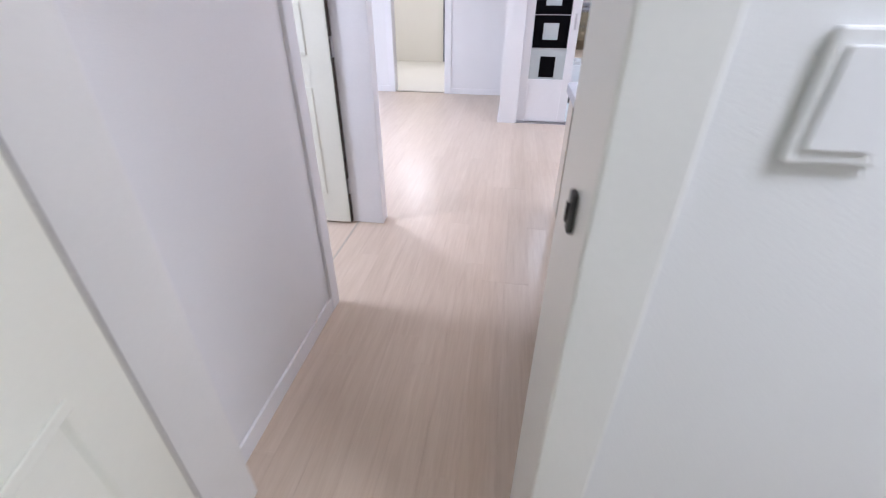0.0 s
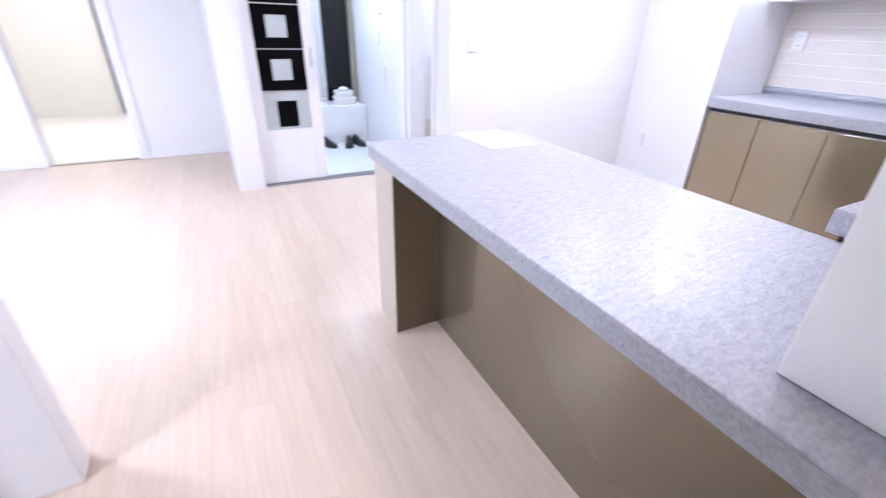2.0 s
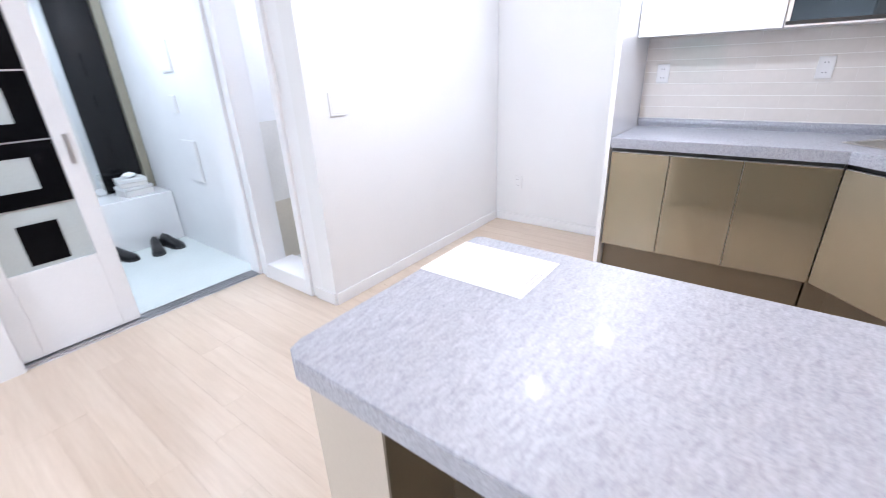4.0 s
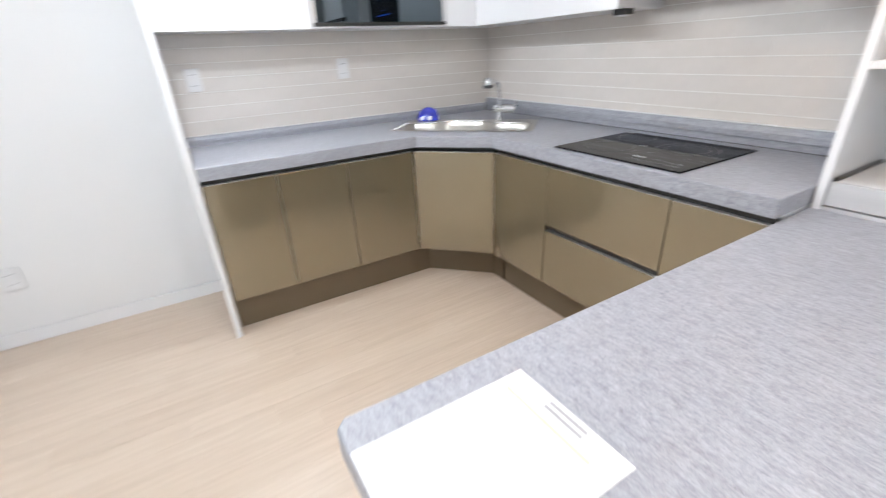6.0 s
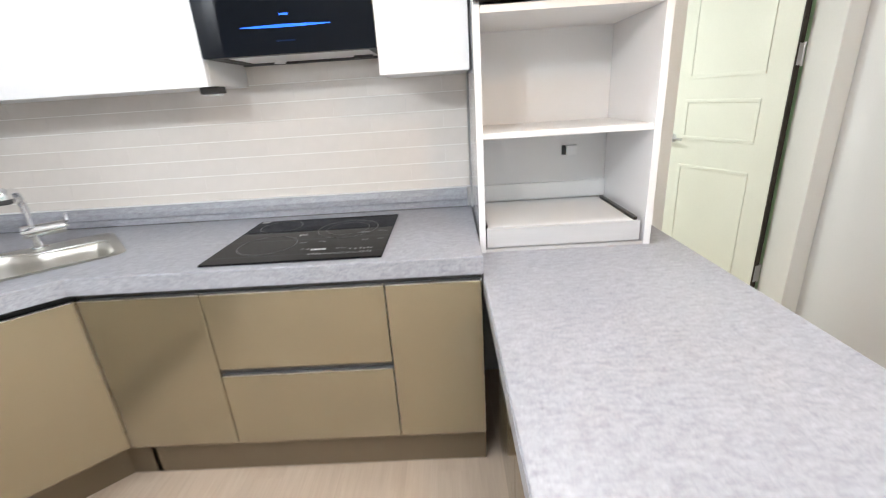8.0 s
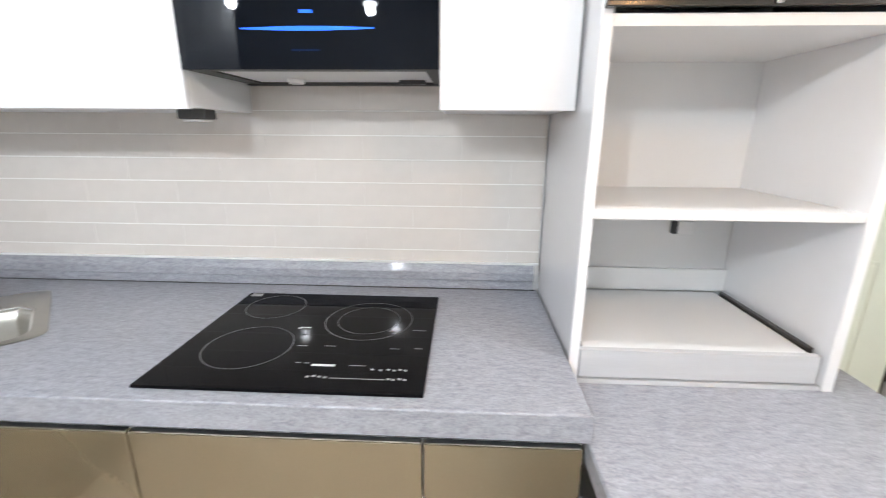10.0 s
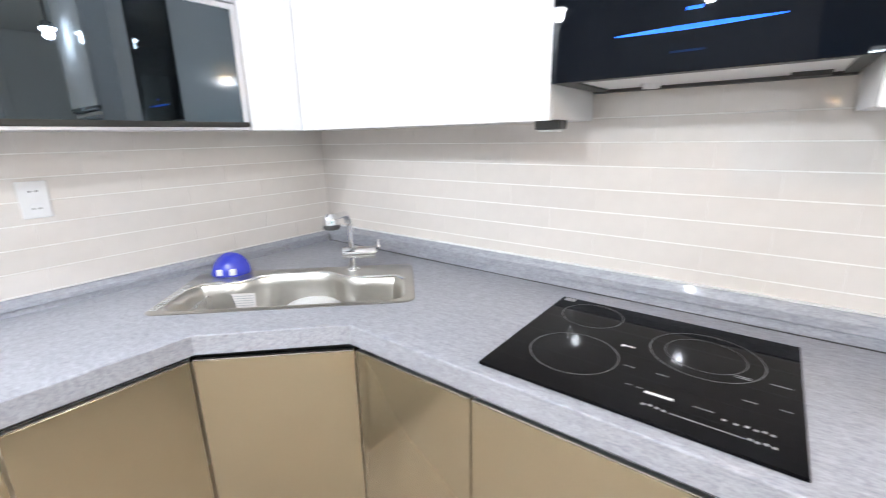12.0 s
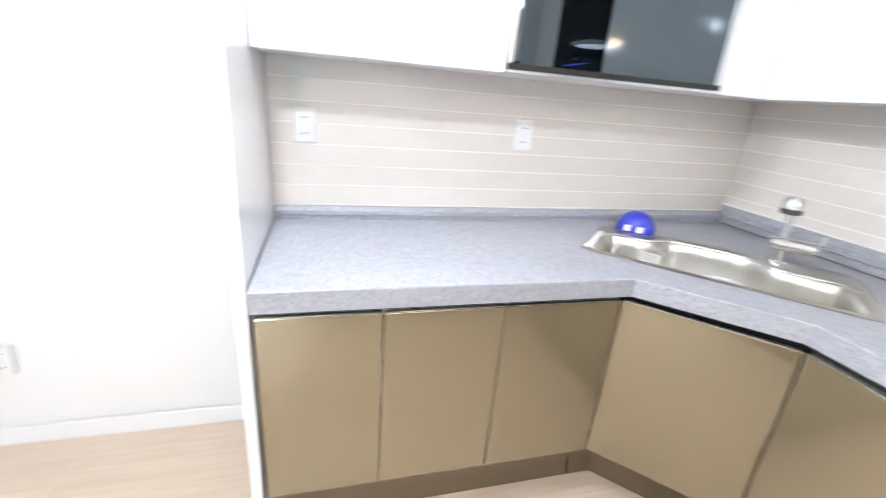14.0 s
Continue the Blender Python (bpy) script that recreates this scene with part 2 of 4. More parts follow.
M_MIRR = surface("silver_mirror", (0.72, 0.74, 0.73), 0.03, metal=1.0, var=0.02, bump=0.0)
M_FROST = surface("etched_clear_glass", (0.50, 0.55, 0.55), 0.12, var=0.06, fine=90, bump=0.05, spec=0.8)
M_SHOE = surface("black_shoe_leather", (0.02, 0.02, 0.022), 0.35, var=0.15, fine=120, bump=0.04)
M_BOX = surface("white_cardboard", (0.72, 0.70, 0.68), 0.7, var=0.06, fine=90, bump=0.05)
M_TEAL = surface("teal_curtain_cloth", (0.03, 0.30, 0.29), 0.8, var=0.15, fine=200, bump=0.1)

# ---- builders ----


def box(bm, x0, x1, y0, y1, z0, z1, bevel=0.0, seg=2):
    """A box, with rounded edges if bevel is given, added to bm."""
    r = bmesh.ops.create_cube(bm, size=1.0)
    vs = r["verts"]
    for v in vs:
        v.co = Vector(((x0 + x1) / 2 + v.co.x * (x1 - x0), (y0 + y1) / 2 + v.co.y * (y1 - y0), (z0 + z1) / 2 + v.co.z * (z1 - z0)))
    if bevel:
        es = {e for v in vs for e in v.link_edges}
        bmesh.ops.bevel(bm, geom=list(es), offset=bevel, segments=seg, affect="EDGES", profile=0.5)
    return bm


def boxes(*rows, bevel=0.0):
    bm = bmesh.new()
    for r in rows:
        box(bm, *r, bevel=bevel)
    return bm


def cyl(bm, x, y, z0, z1, r0, r1=None, seg=32, m=None):
    r = bmesh.ops.create_cone(bm, cap_ends=True, segments=seg, radius1=r0, radius2=r0 if r1 is None else r1, depth=z1 - z0)
    mat = Matrix.Translation((x, y, (z0 + z1) / 2))
    bmesh.ops.transform(bm, matrix=m @ mat if m else mat, verts=r["verts"])
    return bm


def lathe(bm, profile, centre=(0, 0, 0), seg=32):
    """Turns a profile of (radius, height) round the z axis."""
    rings = []
    for r, z in profile:
        rings.append([bm.verts.new((centre[0] + r * math.cos(a * 2 * math.pi / seg), centre[1] + r * math.sin(a * 2 * math.pi / seg), centre[2] + z)) for a in range(seg)])
    for a, b2 in zip(rings, rings[1:]):
        for i in range(seg):
            bm.faces.new((a[i], a[(i + 1) % seg], b2[(i + 1) % seg], b2[i]))
    if profile[0][0] > 0.0005:
        bm.faces.new(rings[0][::-1])
    if profile[-1][0] > 0.0005:
        bm.faces.new(rings[-1])
    return bm


def tube(bm, pts, radius, seg=12):
    """A round bar along points."""
    rings = []
    pts = [Vector(p) for p in pts]
    for i, p in enumerate(pts):
        d = (pts[min(i + 1, len(pts) - 1)] - pts[max(i - 1, 0)]).normalized()
        side = d.cross(Vector((0, 0, 1)) if abs(d.z) < 0.95 else Vector((1, 0, 0))).normalized()
        up = side.cross(d)
        rings.append([bm.verts.new(p + radius * (math.cos(a * 2 * math.pi / seg) * side + math.sin(a * 2 * math.pi / seg) * up)) for a in range(seg)])
    for a, b2 in zip(rings, rings[1:]):
        for i in range(seg):
            bm.faces.new((a[i], a[(i + 1) % seg], b2[(i + 1) % seg], b2[i]))
    bm.faces.new(rings[0][::-1])
    bm.faces.new(rings[-1])
    return bm


def slab(outer, holes, z0, z1, bevel=0.0):
    """A flat slab with the given outline and holes, from z0 up to z1."""
    bm = bmesh.new()
    for loop in (outer, *holes):
        vs = [bm.verts.new((x, y, z0)) for x, y in loop]
        for i in range(len(vs)):
            bm.edges.new((vs[i], vs[(i + 1) % len(vs)]))
    bmesh.ops.triangle_fill(bm, use_beauty=True, use_dissolve=False, edges=bm.edges[:])
    bmesh.ops.recalc_face_normals(bm, faces=bm.faces[:])
    r = bmesh.ops.extrude_face_region(bm, geom=bm.faces[:])
    bmesh.ops.translate(bm, vec=(0, 0, z1 - z0), verts=[g for g in r["geom"] if isinstance(g, bmesh.types.BMVert)])
    bmesh.ops.recalc_face_normals(bm, faces=bm.faces[:])
    if bevel:
        es = [e for e in bm.edges if len(e.link_faces) == 2 and e.calc_face_angle() > 1.0 and abs(e.verts[0].co.z - z1) < 1e-5 and abs(e.verts[1].co.z - z1) < 1e-5]
        bmesh.ops.bevel(bm, geom=es, offset=bevel, segments=3, affect="EDGES", profile=0.5)
    return bm


def mesh_object(name, bm, material, smooth=False):
    me = bpy.data.meshes.new(name)
    bmesh.ops.recalc_face_normals(bm, faces=bm.faces[:])
    bm.to_mesh(me)
    bm.free()
    me.materials.append(material)
    if smooth:
        for p in me.polygons:
            p.use_smooth = True
        me.set_sharp_from_angle(angle=radians(35))
    return new(name, me)


def part(name, bm, material, parent, label="", smooth=False):
    ob = mesh_object(name, bm, material, smooth)
    ob.parent = parent
    if parent.type == "EMPTY":
        ob.matrix_parent_inverse = Matrix.Translation(-Vector(parent.location))
    return tagged(ob, label)


def thing(name, x, y, z, label, category, group="", kind=""):
    ob = new(name)
    ob.empty_display_size = 0.1
    ob.location = (x, y, z)
    return tagged(ob, label, category, group, kind)


def structure(name, bm, material, label="", category="", smooth=False):
    return tagged(mesh_object(name, bm, material, smooth), label, category, "", "structure")

# ---- structure ----
structure("subfloor", boxes((-0.15, 6.65, -8.2, 3.0, -0.20, -0.012)), M_GROUT, "pale screed under the floor boards", "floor")
structure("ceiling", boxes((-0.15, 6.65, -8.2, 3.0, CEIL, CEIL + 0.15)), M_CEIL, "white papered ceiling", "ceiling")
DOOR_H = 2.05
wall_north = structure("wall_north", boxes((-0.15, 2.93, YA + 0.006, 0.45, 0, CEIL), (2.93, 3.08, 0.22, 0.45, 0, CEIL), (3.08, 3.95, 0.33, 0.45, DOOR_H + 0.05, CEIL), (3.95, 4.13, 0.335, 0.45, 0, CEIL)), M_WALL, "white papered kitchen wall with a doorway", "wall")
wall_west = structure("wall_west", boxes((-0.15, -0.006, -8.2, YA + 0.006, 0, CEIL)), M_WALL, "white papered kitchen wall", "wall")
structure("wall_east", boxes((3.98, 4.16, -0.565, 0.33, 0, CEIL), (3.98, 4.16, -1.40, -0.565, DOOR_H + 0.05, CEIL), (3.98, 4.16, -1.50, -1.40, 0, CEIL)), M_WALL, "white papered hall wall with a doorway", "wall")
structure("wall_side_room", boxes((4.16, 6.5, -1.50, -1.40, 0, CEIL), (4.16, 6.5, 0.9, 1.05, 0, CEIL)), M_WALL, "white papered wall of the side room", "wall")
structure("wall_far_east", boxes((6.5, 6.65, -8.2, 3.0, 0, 0.85), (6.5, 6.65, -8.2, 3.0, 2.0, CEIL), (6.5, 6.65, -2.1, 3.0, 0.85, 2.0), (6.5, 6.65, -8.2, -3.9, 0.85, 2.0)), M_WALL, "white papered living room wall with a window", "wall")
structure("wall_living_south", boxes((3.345, 4.12, -5.36, -5.22, 0, CEIL), (4.12, 4.88, -5.36, -5.22, DOOR_H + 0.05, CEIL), (4.88, 6.5, -5.36, -5.22, 0, CEIL)), M_WALL, "white papered living room wall with a doorway", "wall")
structure("wall_entry_east", boxes((3.15, 3.345, -5.7, -3.86, 0, CEIL)), M_WALL, "white papered partition beside the entrance", "wall")
structure("wall_entry_back", boxes((1.70, 3.15, -5.7, -5.55, 0, CEIL)), M_WALL, "white wall at the back of the entrance", "wall")
structure("wall_entry_west", boxes((1.70, 1.835, -5.55, -3.95, 0, CEIL)), M_TRIM, "glossy white entrance wall with small cover plates", "wall")
structure("lintel_entry", boxes((1.835, 3.15, -4.02, -3.88, 2.1, CEIL)), M_WALL, "white lintel over the entrance", "wall")
structure("wall_alcove", boxes((0.0, 1.88, -3.19, -3.075, 0, CEIL)), M_WALL, "white papered wall of the fridge alcove", "wall")
structure("wall_bath_front", boxes((1.76, 1.88, -3.30, -3.19, 0, CEIL), (1.76, 1.88, -3.78, -3.30, 2.02, CEIL), (1.76, 1.88, -3.95, -3.78, 0, CEIL)), M_TRIM, "white framed bathroom front", "wall")
structure("wall_bath_upper", boxes((0.0, 1.76, -3.96, -3.94, 1.0, CEIL), (0.0, 0.02, -3.94, -3.19, 1.0, CEIL), (0.02, 1.76, -3.21, -3.192, 1.0, CEIL)), M_TRIM, "white tiled upper bathroom wall", "wall")
structure("wall_bath", boxes((0.0, 1.76, -3.965, -3.94, 0.45, 1.0), (0.0, 0.025, -3.94, -3.19, 0.45, 1.0), (0.025, 1.76, -3.215, -3.192, 0.45, 1.0)), surface("pale_bath_tile", (0.76, 0.74, 0.71), 0.25, var=0.05, scale=3, fine=60, bump=0.01), "pale tiled bathroom wall", "wall")
structure("wall_bath_skirt", boxes((0.0, 1.76, -3.967, -3.938, 0, 0.45), (0.0, 0.027, -3.938, -3.19, 0, 0.45), (0.027, 1.76, -3.217, -3.192, 0, 0.45)), M_BATHT, "beige tiled lower bathroom wall", "wall")
structure("wall_bedroom", boxes((1.2, 4.02, 2.9, 3.0, 0, CEIL), (1.1, 1.2, 0.45, 3.0, 0, CEIL)), M_WALL, "white papered bedroom wall", "wall")
structure("wall_bedroom_east", boxes((4.02, 4.13, 0.45, 3.0, 0, CEIL)), M_GREEN, "pale green papered bedroom wall", "wall")
structure("wall_south_room", boxes((3.35, 6.5, -8.2, -8.0, 0, CEIL), (3.35, 3.5, -8.0, -5.36, 0, CEIL)), M_CREAM, "cream papered wall of the far room", "wall")
structure("entry_floor", boxes((1.835, 3.15, -5.55, -3.985, -0.012, 0.0)), M_FLOORT, "pale grey tiled entrance floor", "floor")
structure("bath_floor", boxes((0.02, 1.76, -3.94, -3.21, -0.012, -0.002)), M_FLOORT, "pale tiled bathroom floor", "floor")
structure("bedroom_floor", boxes((1.2, 4.02, 0.45, 2.9, -0.012, 0.0)), M_WOOD, "pale oak laminate bedroom floor", "floor")
structure("side_room_floor", boxes((4.13, 6.5, -1.40, 0.9, -0.012, 0.0)), M_WOOD, "pale oak laminate side room floor", "floor")
structure("south_room_floor", boxes((3.5, 6.5, -8.0, -5.24, -0.012, 0.0)), M_CREAM, "cream vinyl floor of the far room", "floor")

# baseboards
BH = 0.075
for x0, x1, y0, y1 in ((3.968, 3.98, -0.53, 0.298), (0.0, 0.012, -3.063, -1.99), (0.012, 1.88, -3.075, -3.063), (3.345, 3.357, -5.22, -3.86), (3.357, 4.06, -5.22, -5.208), (4.94, 6.5, -5.22, -5.208), (4.04, 6.5, -1.512, -1.50), (1.88, 1.892, -3.25, -3.075)):
    structure("baseboard", boxes((x0, x1, y0, y1, 0, BH), bevel=0.003), M_TRIM, "white film baseboard", "baseboard")


def door_frame(name, rows, label, film=M_TRIM):
    return structure(name, boxes(*rows, bevel=0.004), film, label, "door frame")


# frame of the bedroom doorway, the side room doorway and the far room doorway
door_frame("door_frame_bedroom", [(3.05, 3.14, 0.205, 0.465, 0, DOOR_H + 0.05), (3.886, 3.977, 0.30, 0.492, 0, DOOR_H + 0.05), (3.14, 3.886, 0.305, 0.465, DOOR_H, DOOR_H + 0.05)], "off-white film frame of the bedroom doorway", M_JAMB)
door_frame("door_frame_side_room", [(3.965, 4.17, -0.60, -0.53, 0, DOOR_H + 0.05), (3.965, 4.17, -1.475, -1.385, 0, DOOR_H + 0.05), (3.965, 4.17, -1.385, -0.60, DOOR_H, DOOR_H + 0.05)], "white film frame of the side room doorway")
door_frame("door_frame_far_room", [(4.06, 4.15, -5.37, -5.20, 0, DOOR_H + 0.05), (4.85, 4.94, -5.37, -5.20, 0, DOOR_H + 0.05), (4.15, 4.85, -5.37, -5.20, DOOR_H, DOOR_H + 0.05)], "white film frame of the far room doorway")
structure("trim_sill_side_room", boxes((4.124, 4.136, -1.385, -0.60, -0.004, 0.002)), M_TAUPE, "thin taupe threshold strip", "threshold")
structure("trim_sill_far_room", boxes((4.15, 4.85, -5.30, -5.24, -0.004, 0.006)), M_TAUPE, "thin taupe threshold strip", "threshold")


def leaf_door(name, width, label, hinge_z=(0.25, 1.02, 1.8)):
    """A panelled door leaf that hangs at x = 0 and reaches to x = -width; y = 0 is its face on the hinge side."""
    root = new(name)
    tagged(root, label, "door")
    bm = boxes((-width, -0.004, -0.036, 0.0, 0.012, DOOR_H - 0.004), bevel=0.003)
    part("leaf", bm, M_DOOR, root)
    for z0, z1 in ((0.2, 0.82), (0.98, 1.22), (1.34, 1.88)):
        for side in (0.0, -0.036):
            d = 0.006 if side == 0.0 else -0.006
            bm = bmesh.new()
            for a, b2, c, e in ((-width + 0.13, -0.13, z0, z0 + 0.02), (-width + 0.13, -0.13, z1 - 0.02, z1), (-width + 0.13, -width + 0.15, z0 + 0.02, z1 - 0.02), (-0.15, -0.13, z0 + 0.02, z1 - 0.02)):
                box(bm, a, b2, min(side, side + d), max(side, side + d), c, e, bevel=0.0025)
            part("panel_moulding", bm, M_DOOR, root)
    for s in (1, -1):
        h = 0.0 if s == 1 else -0.036
        bm = bmesh.new()
        cyl(bm, 0, 0, 0, 0.012, 0.027, m=Matrix.Translation((-width + 0.06, h + (0.0 if s == 1 else -0.012), 0.98)) @ pose(0, 0, 0, -90) if s == 1 else Matrix.Translation((-width + 0.06, h, 0.98)) @ pose(0, 0, 0, 90))
        tube(bm, [(-width + 0.06, h, 0.98), (-width + 0.06, h + s * 0.045, 0.98), (-width + 0.085, h + s * 0.05, 0.98), (-width + 0.17, h + s * 0.05, 0.98)], 0.009)
        part("handle", bm, M_ALU, root, "brushed metal lever handle", True)
    for z in hinge_z:
        bm = bmesh.new()
        cyl(bm, 0.0, 0.009, z - 0.055, z + 0.055, 0.009, seg=14)
        box(bm, -0.0045, 0.0042, -0.03, 0.004, z - 0.05, z + 0.05)
        part("hinge", bm, M_ALU, root, "", True)
    # strip that paints the shaded hinge gap dark
    bm = boxes((-0.004, 0.003, -0.034, -0.002, 0.012, DOOR_H - 0.004))
    part("hinge_gap_shade", bm, M_GAP_SHADE, root)
    return root


d = leaf_door("door_bedroom", 0.74, "cream panelled bedroom door standing open into the room", (0.25, 1.42, 1.74))
d.matrix_world = pose(3.874, 0.499, 0, 0, 0, -71)
d = leaf_door("door_side_room", 0.76, "white panelled side room door standing open inward")
d.matrix_world = pose(4.165, -1.388, 0, 0, 0, 182)
# bathroom doorway
structure("trim_bath_frame", boxes((1.75, 1.90, -3.335, -3.29, 0, 2.03), (1.75, 1.90, -3.80, -3.755, 0, 2.03), (1.75, 1.90, -3.755, -3.335, 1.99, 2.03), bevel=0.004), M_TRIM, "white bathroom door frame", "door frame")
structure("trim_bath_sill", boxes((1.70, 1.90, -3.755, -3.335, 0, 0.11), bevel=0.006), M_TRIM, "raised white bathroom threshold", "threshold")

# ---- windows ----
win = structure("window_1", boxes((6.50, 6.56, -3.9, -3.84, 0.85, 2.0), (6.50, 6.56, -2.16, -2.1, 0.85, 2.0), (6.50, 6.56, -3.84, -2.16, 1.94, 2.0), (6.50, 6.56, -3.84, -2.16, 0.85, 0.91), (6.51, 6.55, -3.03, -2.97, 0.91, 1.94), bevel=0.004), M_PLAST, "white framed living room window with teal blinds", "window")
for y0, y1 in ((-3.84, -3.03), (-2.97, -2.16)):
    bm = bmesh.new()
    n = 14
    for i in range(n):
        box(bm, 6.585 + 0.006 * (i % 2), 6.60 + 0.006 * (i % 2), y0 + (y1 - y0) * i / n, y0 + (y1 - y0) * (i + 1) / n - 0.004, 0.91, 1.94)
    part("blind", bm, M_TEAL, win, "teal cloth blind")

curtain = thing("curtain", 4.42, -7.93, 0, "dark navy curtain hanging against the cream far wall", "curtain")
bm = bmesh.new()
n = 40
rows = [[bm.verts.new((4.26 + 0.32 * i / n, -7.93 + 0.022 * math.sin(i * 1.1) + d, z)) for i in range(n + 1)] for d, z in ((0.004, 0.02), (0.004, 2.2), (-0.004, 2.2), (-0.004, 0.02))]
for a, b2 in zip(rows, rows[1:] + rows[:1]):
    for i in range(n):
        bm.faces.new((a[i], a[i + 1], b2[i + 1], b2[i]))
part("cloth", bm, surface("navy_curtain_cloth", (0.035, 0.045, 0.085), 0.85, var=0.2, fine=200, bump=0.1), curtain, "", True)
bm = bmesh.new()
tube(bm, [(4.2, -7.94, 2.21), (4.64, -7.94, 2.21)], 0.011, 12)
part("rail", bm, M_ALU, curtain, "", True)
for bx in (4.22, 4.62):
    part("bracket", boxes((bx - 0.01, bx + 0.01, -7.998, -7.93, 2.195, 2.225), bevel=0.002), M_ALU, curtain)

# ---- worktops ----
SU = Vector((0.729, 0.685, 0)).normalized()          # along the sink
SV = Vector((-SU.y, SU.x, 0))                        # from its front to the corner
SC = Vector((0.508, -0.488, 0))


def sink_xy(u, v):
    p = SC + SU * u + SV * v
    return (p.x, p.y)


def rounded(w0, w1, h0, h1, r, f=sink_xy, n=6):
    pts = []
    for cx, cy, a0 in ((w1 - r, h0 + r, -90), (w1 - r, h1 - r, 0), (w0 + r, h1 - r, 90), (w0 + r, h0 + r, 180)):
        for i in range(n + 1):
            a = radians(a0 + 90 * i / n)
            pts.append(f(cx + r * math.cos(a), cy + r * math.sin(a)))
    return pts


SINK = (-0.425, 0.395, -0.20, 0.215)
main_top = thing("worktop", 0.6, -0.6, 0.81, "grey flecked stone-look L-shaped worktop with a sink cutout", "worktop")
outline = [(0.0, YA), (0.0, -1.955), (0.60, -1.955), (0.60, -0.895), (0.897, -0.60), (2.20, -0.60), (2.20, YA)]
part("slab", slab(outline, [rounded(*SINK, 0.04)], ZC - 0.058, ZC, 0.004), M_TOP, main_top)


def upstand(length, height, m):
    """A back rail along x with a sloped shoulder, an upright face and a set-back foot; y = 0 is the wall."""
    k = height / 0.085
    prof = [(0.0, 0.085), (-0.009, 0.085), (-0.012, 0.083), (-0.021, 0.062), (-0.022, 0.059), (-0.022, 0.035), (-0.020, 0.033), (-0.013, 0.032), (-0.013, 0.0), (0.0, 0.0)]
    bm = bmesh.new()
    a, b2 = ([bm.verts.new((x, y, z * k)) for y, z in prof] for x in (0.0, length))
    for i in range(len(prof)):
        n = (i + 1) % len(prof)
        bm.faces.new((a[i], a[n], b2[n], b2[i]))
    bm.faces.new(a)
    bm.faces.new(b2[::-1])
    bmesh.ops.transform(bm, matrix=m, verts=bm.verts[:])
    return bm


part("upstand", upstand(2.185, 0.085, pose(0.0, YA, ZC)), M_TOP, main_top)
part("upstand", upstand(1.97, 0.052, pose(0.0, -1.955, ZC, 0, 0, 90)), M_TOP, main_top)
part("joint", boxes((0.015, 2.19, YA - 0.0165, YA - 0.0132, ZC + 0.0002, ZC + 0.003)), M_HOLE, main_top, "dark joint under the upstand")
part("sealant", boxes((0.0, 2.20, YA - 0.016, YA - 0.001, ZC + 0.0855, ZC + 0.090)), M_PLAST, main_top)

pen = thing("peninsula_worktop", 2.56, -0.95, ZP - 0.05, "grey flecked stone-look peninsula worktop, lower than the kitchen one", "worktop")
po = [(2.20, YA), (2.20, -1.86), (2.215, -1.875), (2.86, -1.875), (2.89, -1.863), (2.905, -1.835), (2.905, YA)]
part("slab", slab(po, [], ZP - 0.05, ZP, 0.004), M_TOP, pen)
part("edge_band", boxes((2.905, 2.9062, -1.83, YA, ZP - 0.049, ZP - 0.005)), M_TOP, pen)
part("edge_band", boxes((2.22, 2.855, -1.8762, -1.875, ZP - 0.049, ZP - 0.005)), M_TOP, pen)
part("edge_band", boxes((2.1988, 2.20, -1.855, -0.61, ZP - 0.049, ZP - 0.005)), M_TOP, pen)


# ---- kitchen cabinets ----
def unit(label, group, body, doors, gaps=(), toe=None):
    """A base cabinet: carcass, door fronts and the dark grip gap over them; front(x0,x1,y0,y1,z0,z1)."""
    cx = (body[0] + body[1]) / 2
    cy = (body[2] + body[3]) / 2
    root = thing("base_cabinet", cx, cy, 0, label, "cabinet", group)
    part("body", boxes(body), M_CARC, root)
    for dr in doors:
        dn = part("door" if len(doors) == 1 else "drawer_front", boxes(dr, bevel=0.0025), M_BRONZE, root)
        top = (dr[0] + 0.003, dr[1] - 0.003, dr[2] + 0.003, dr[3] - 0.003, dr[5], dr[5] + 0.0025)
        part("edge_strip", boxes(top), M_ALU, dn, "thin bright metal edge")
    # black strip paints the shade inside the grip recess
    for g in gaps:
        part("grip_channel", boxes(g), M_BLACK, root)
    if toe:
        part("toe_board", boxes(toe), M_BROWN, root)
    return root


ZD0, ZD1 = 0.19, 0.782
GA = "bronze base cabinets"
FA, BA = -0.585, -0.567      # north run: door face, carcass face
for x0, x1, kind in ((0.896, 1.297, "door"), (1.297, 1.888, "drawers"), (1.888, 2.195, "door")):
    if kind == "door":
        ds = [(x0 + 0.0015, x1 - 0.0015, FA, BA, ZD0, ZD1)]
        gaps = [(x0, x1, BA - 0.004, BA + 0.02, ZD1 + 0.004, ZC - 0.058)]
        lab = "glossy bronze base cabinet with one plain door"
    else:
        ds = [(x0 + 0.0015, x1 - 0.0015, FA, BA, ZD0, 0.475), (x0 + 0.0015, x1 - 0.0015, FA, BA, 0.503, ZD1)]
        gaps = [(x0, x1, BA - 0.004, BA + 0.02, ZD1 + 0.004, ZC - 0.058), (x0, x1, BA - 0.004, BA - 0.001, 0.478, 0.503)]
        lab = "glossy bronze base cabinet with two deep drawers"
    unit(lab, GA, (x0, x1, BA, YA, 0.196, ZC - 0.06), ds, gaps, (x0, x1, -0.512, -0.50, 0, 0.195))
FB, BB = 0.572, 0.554        # west run
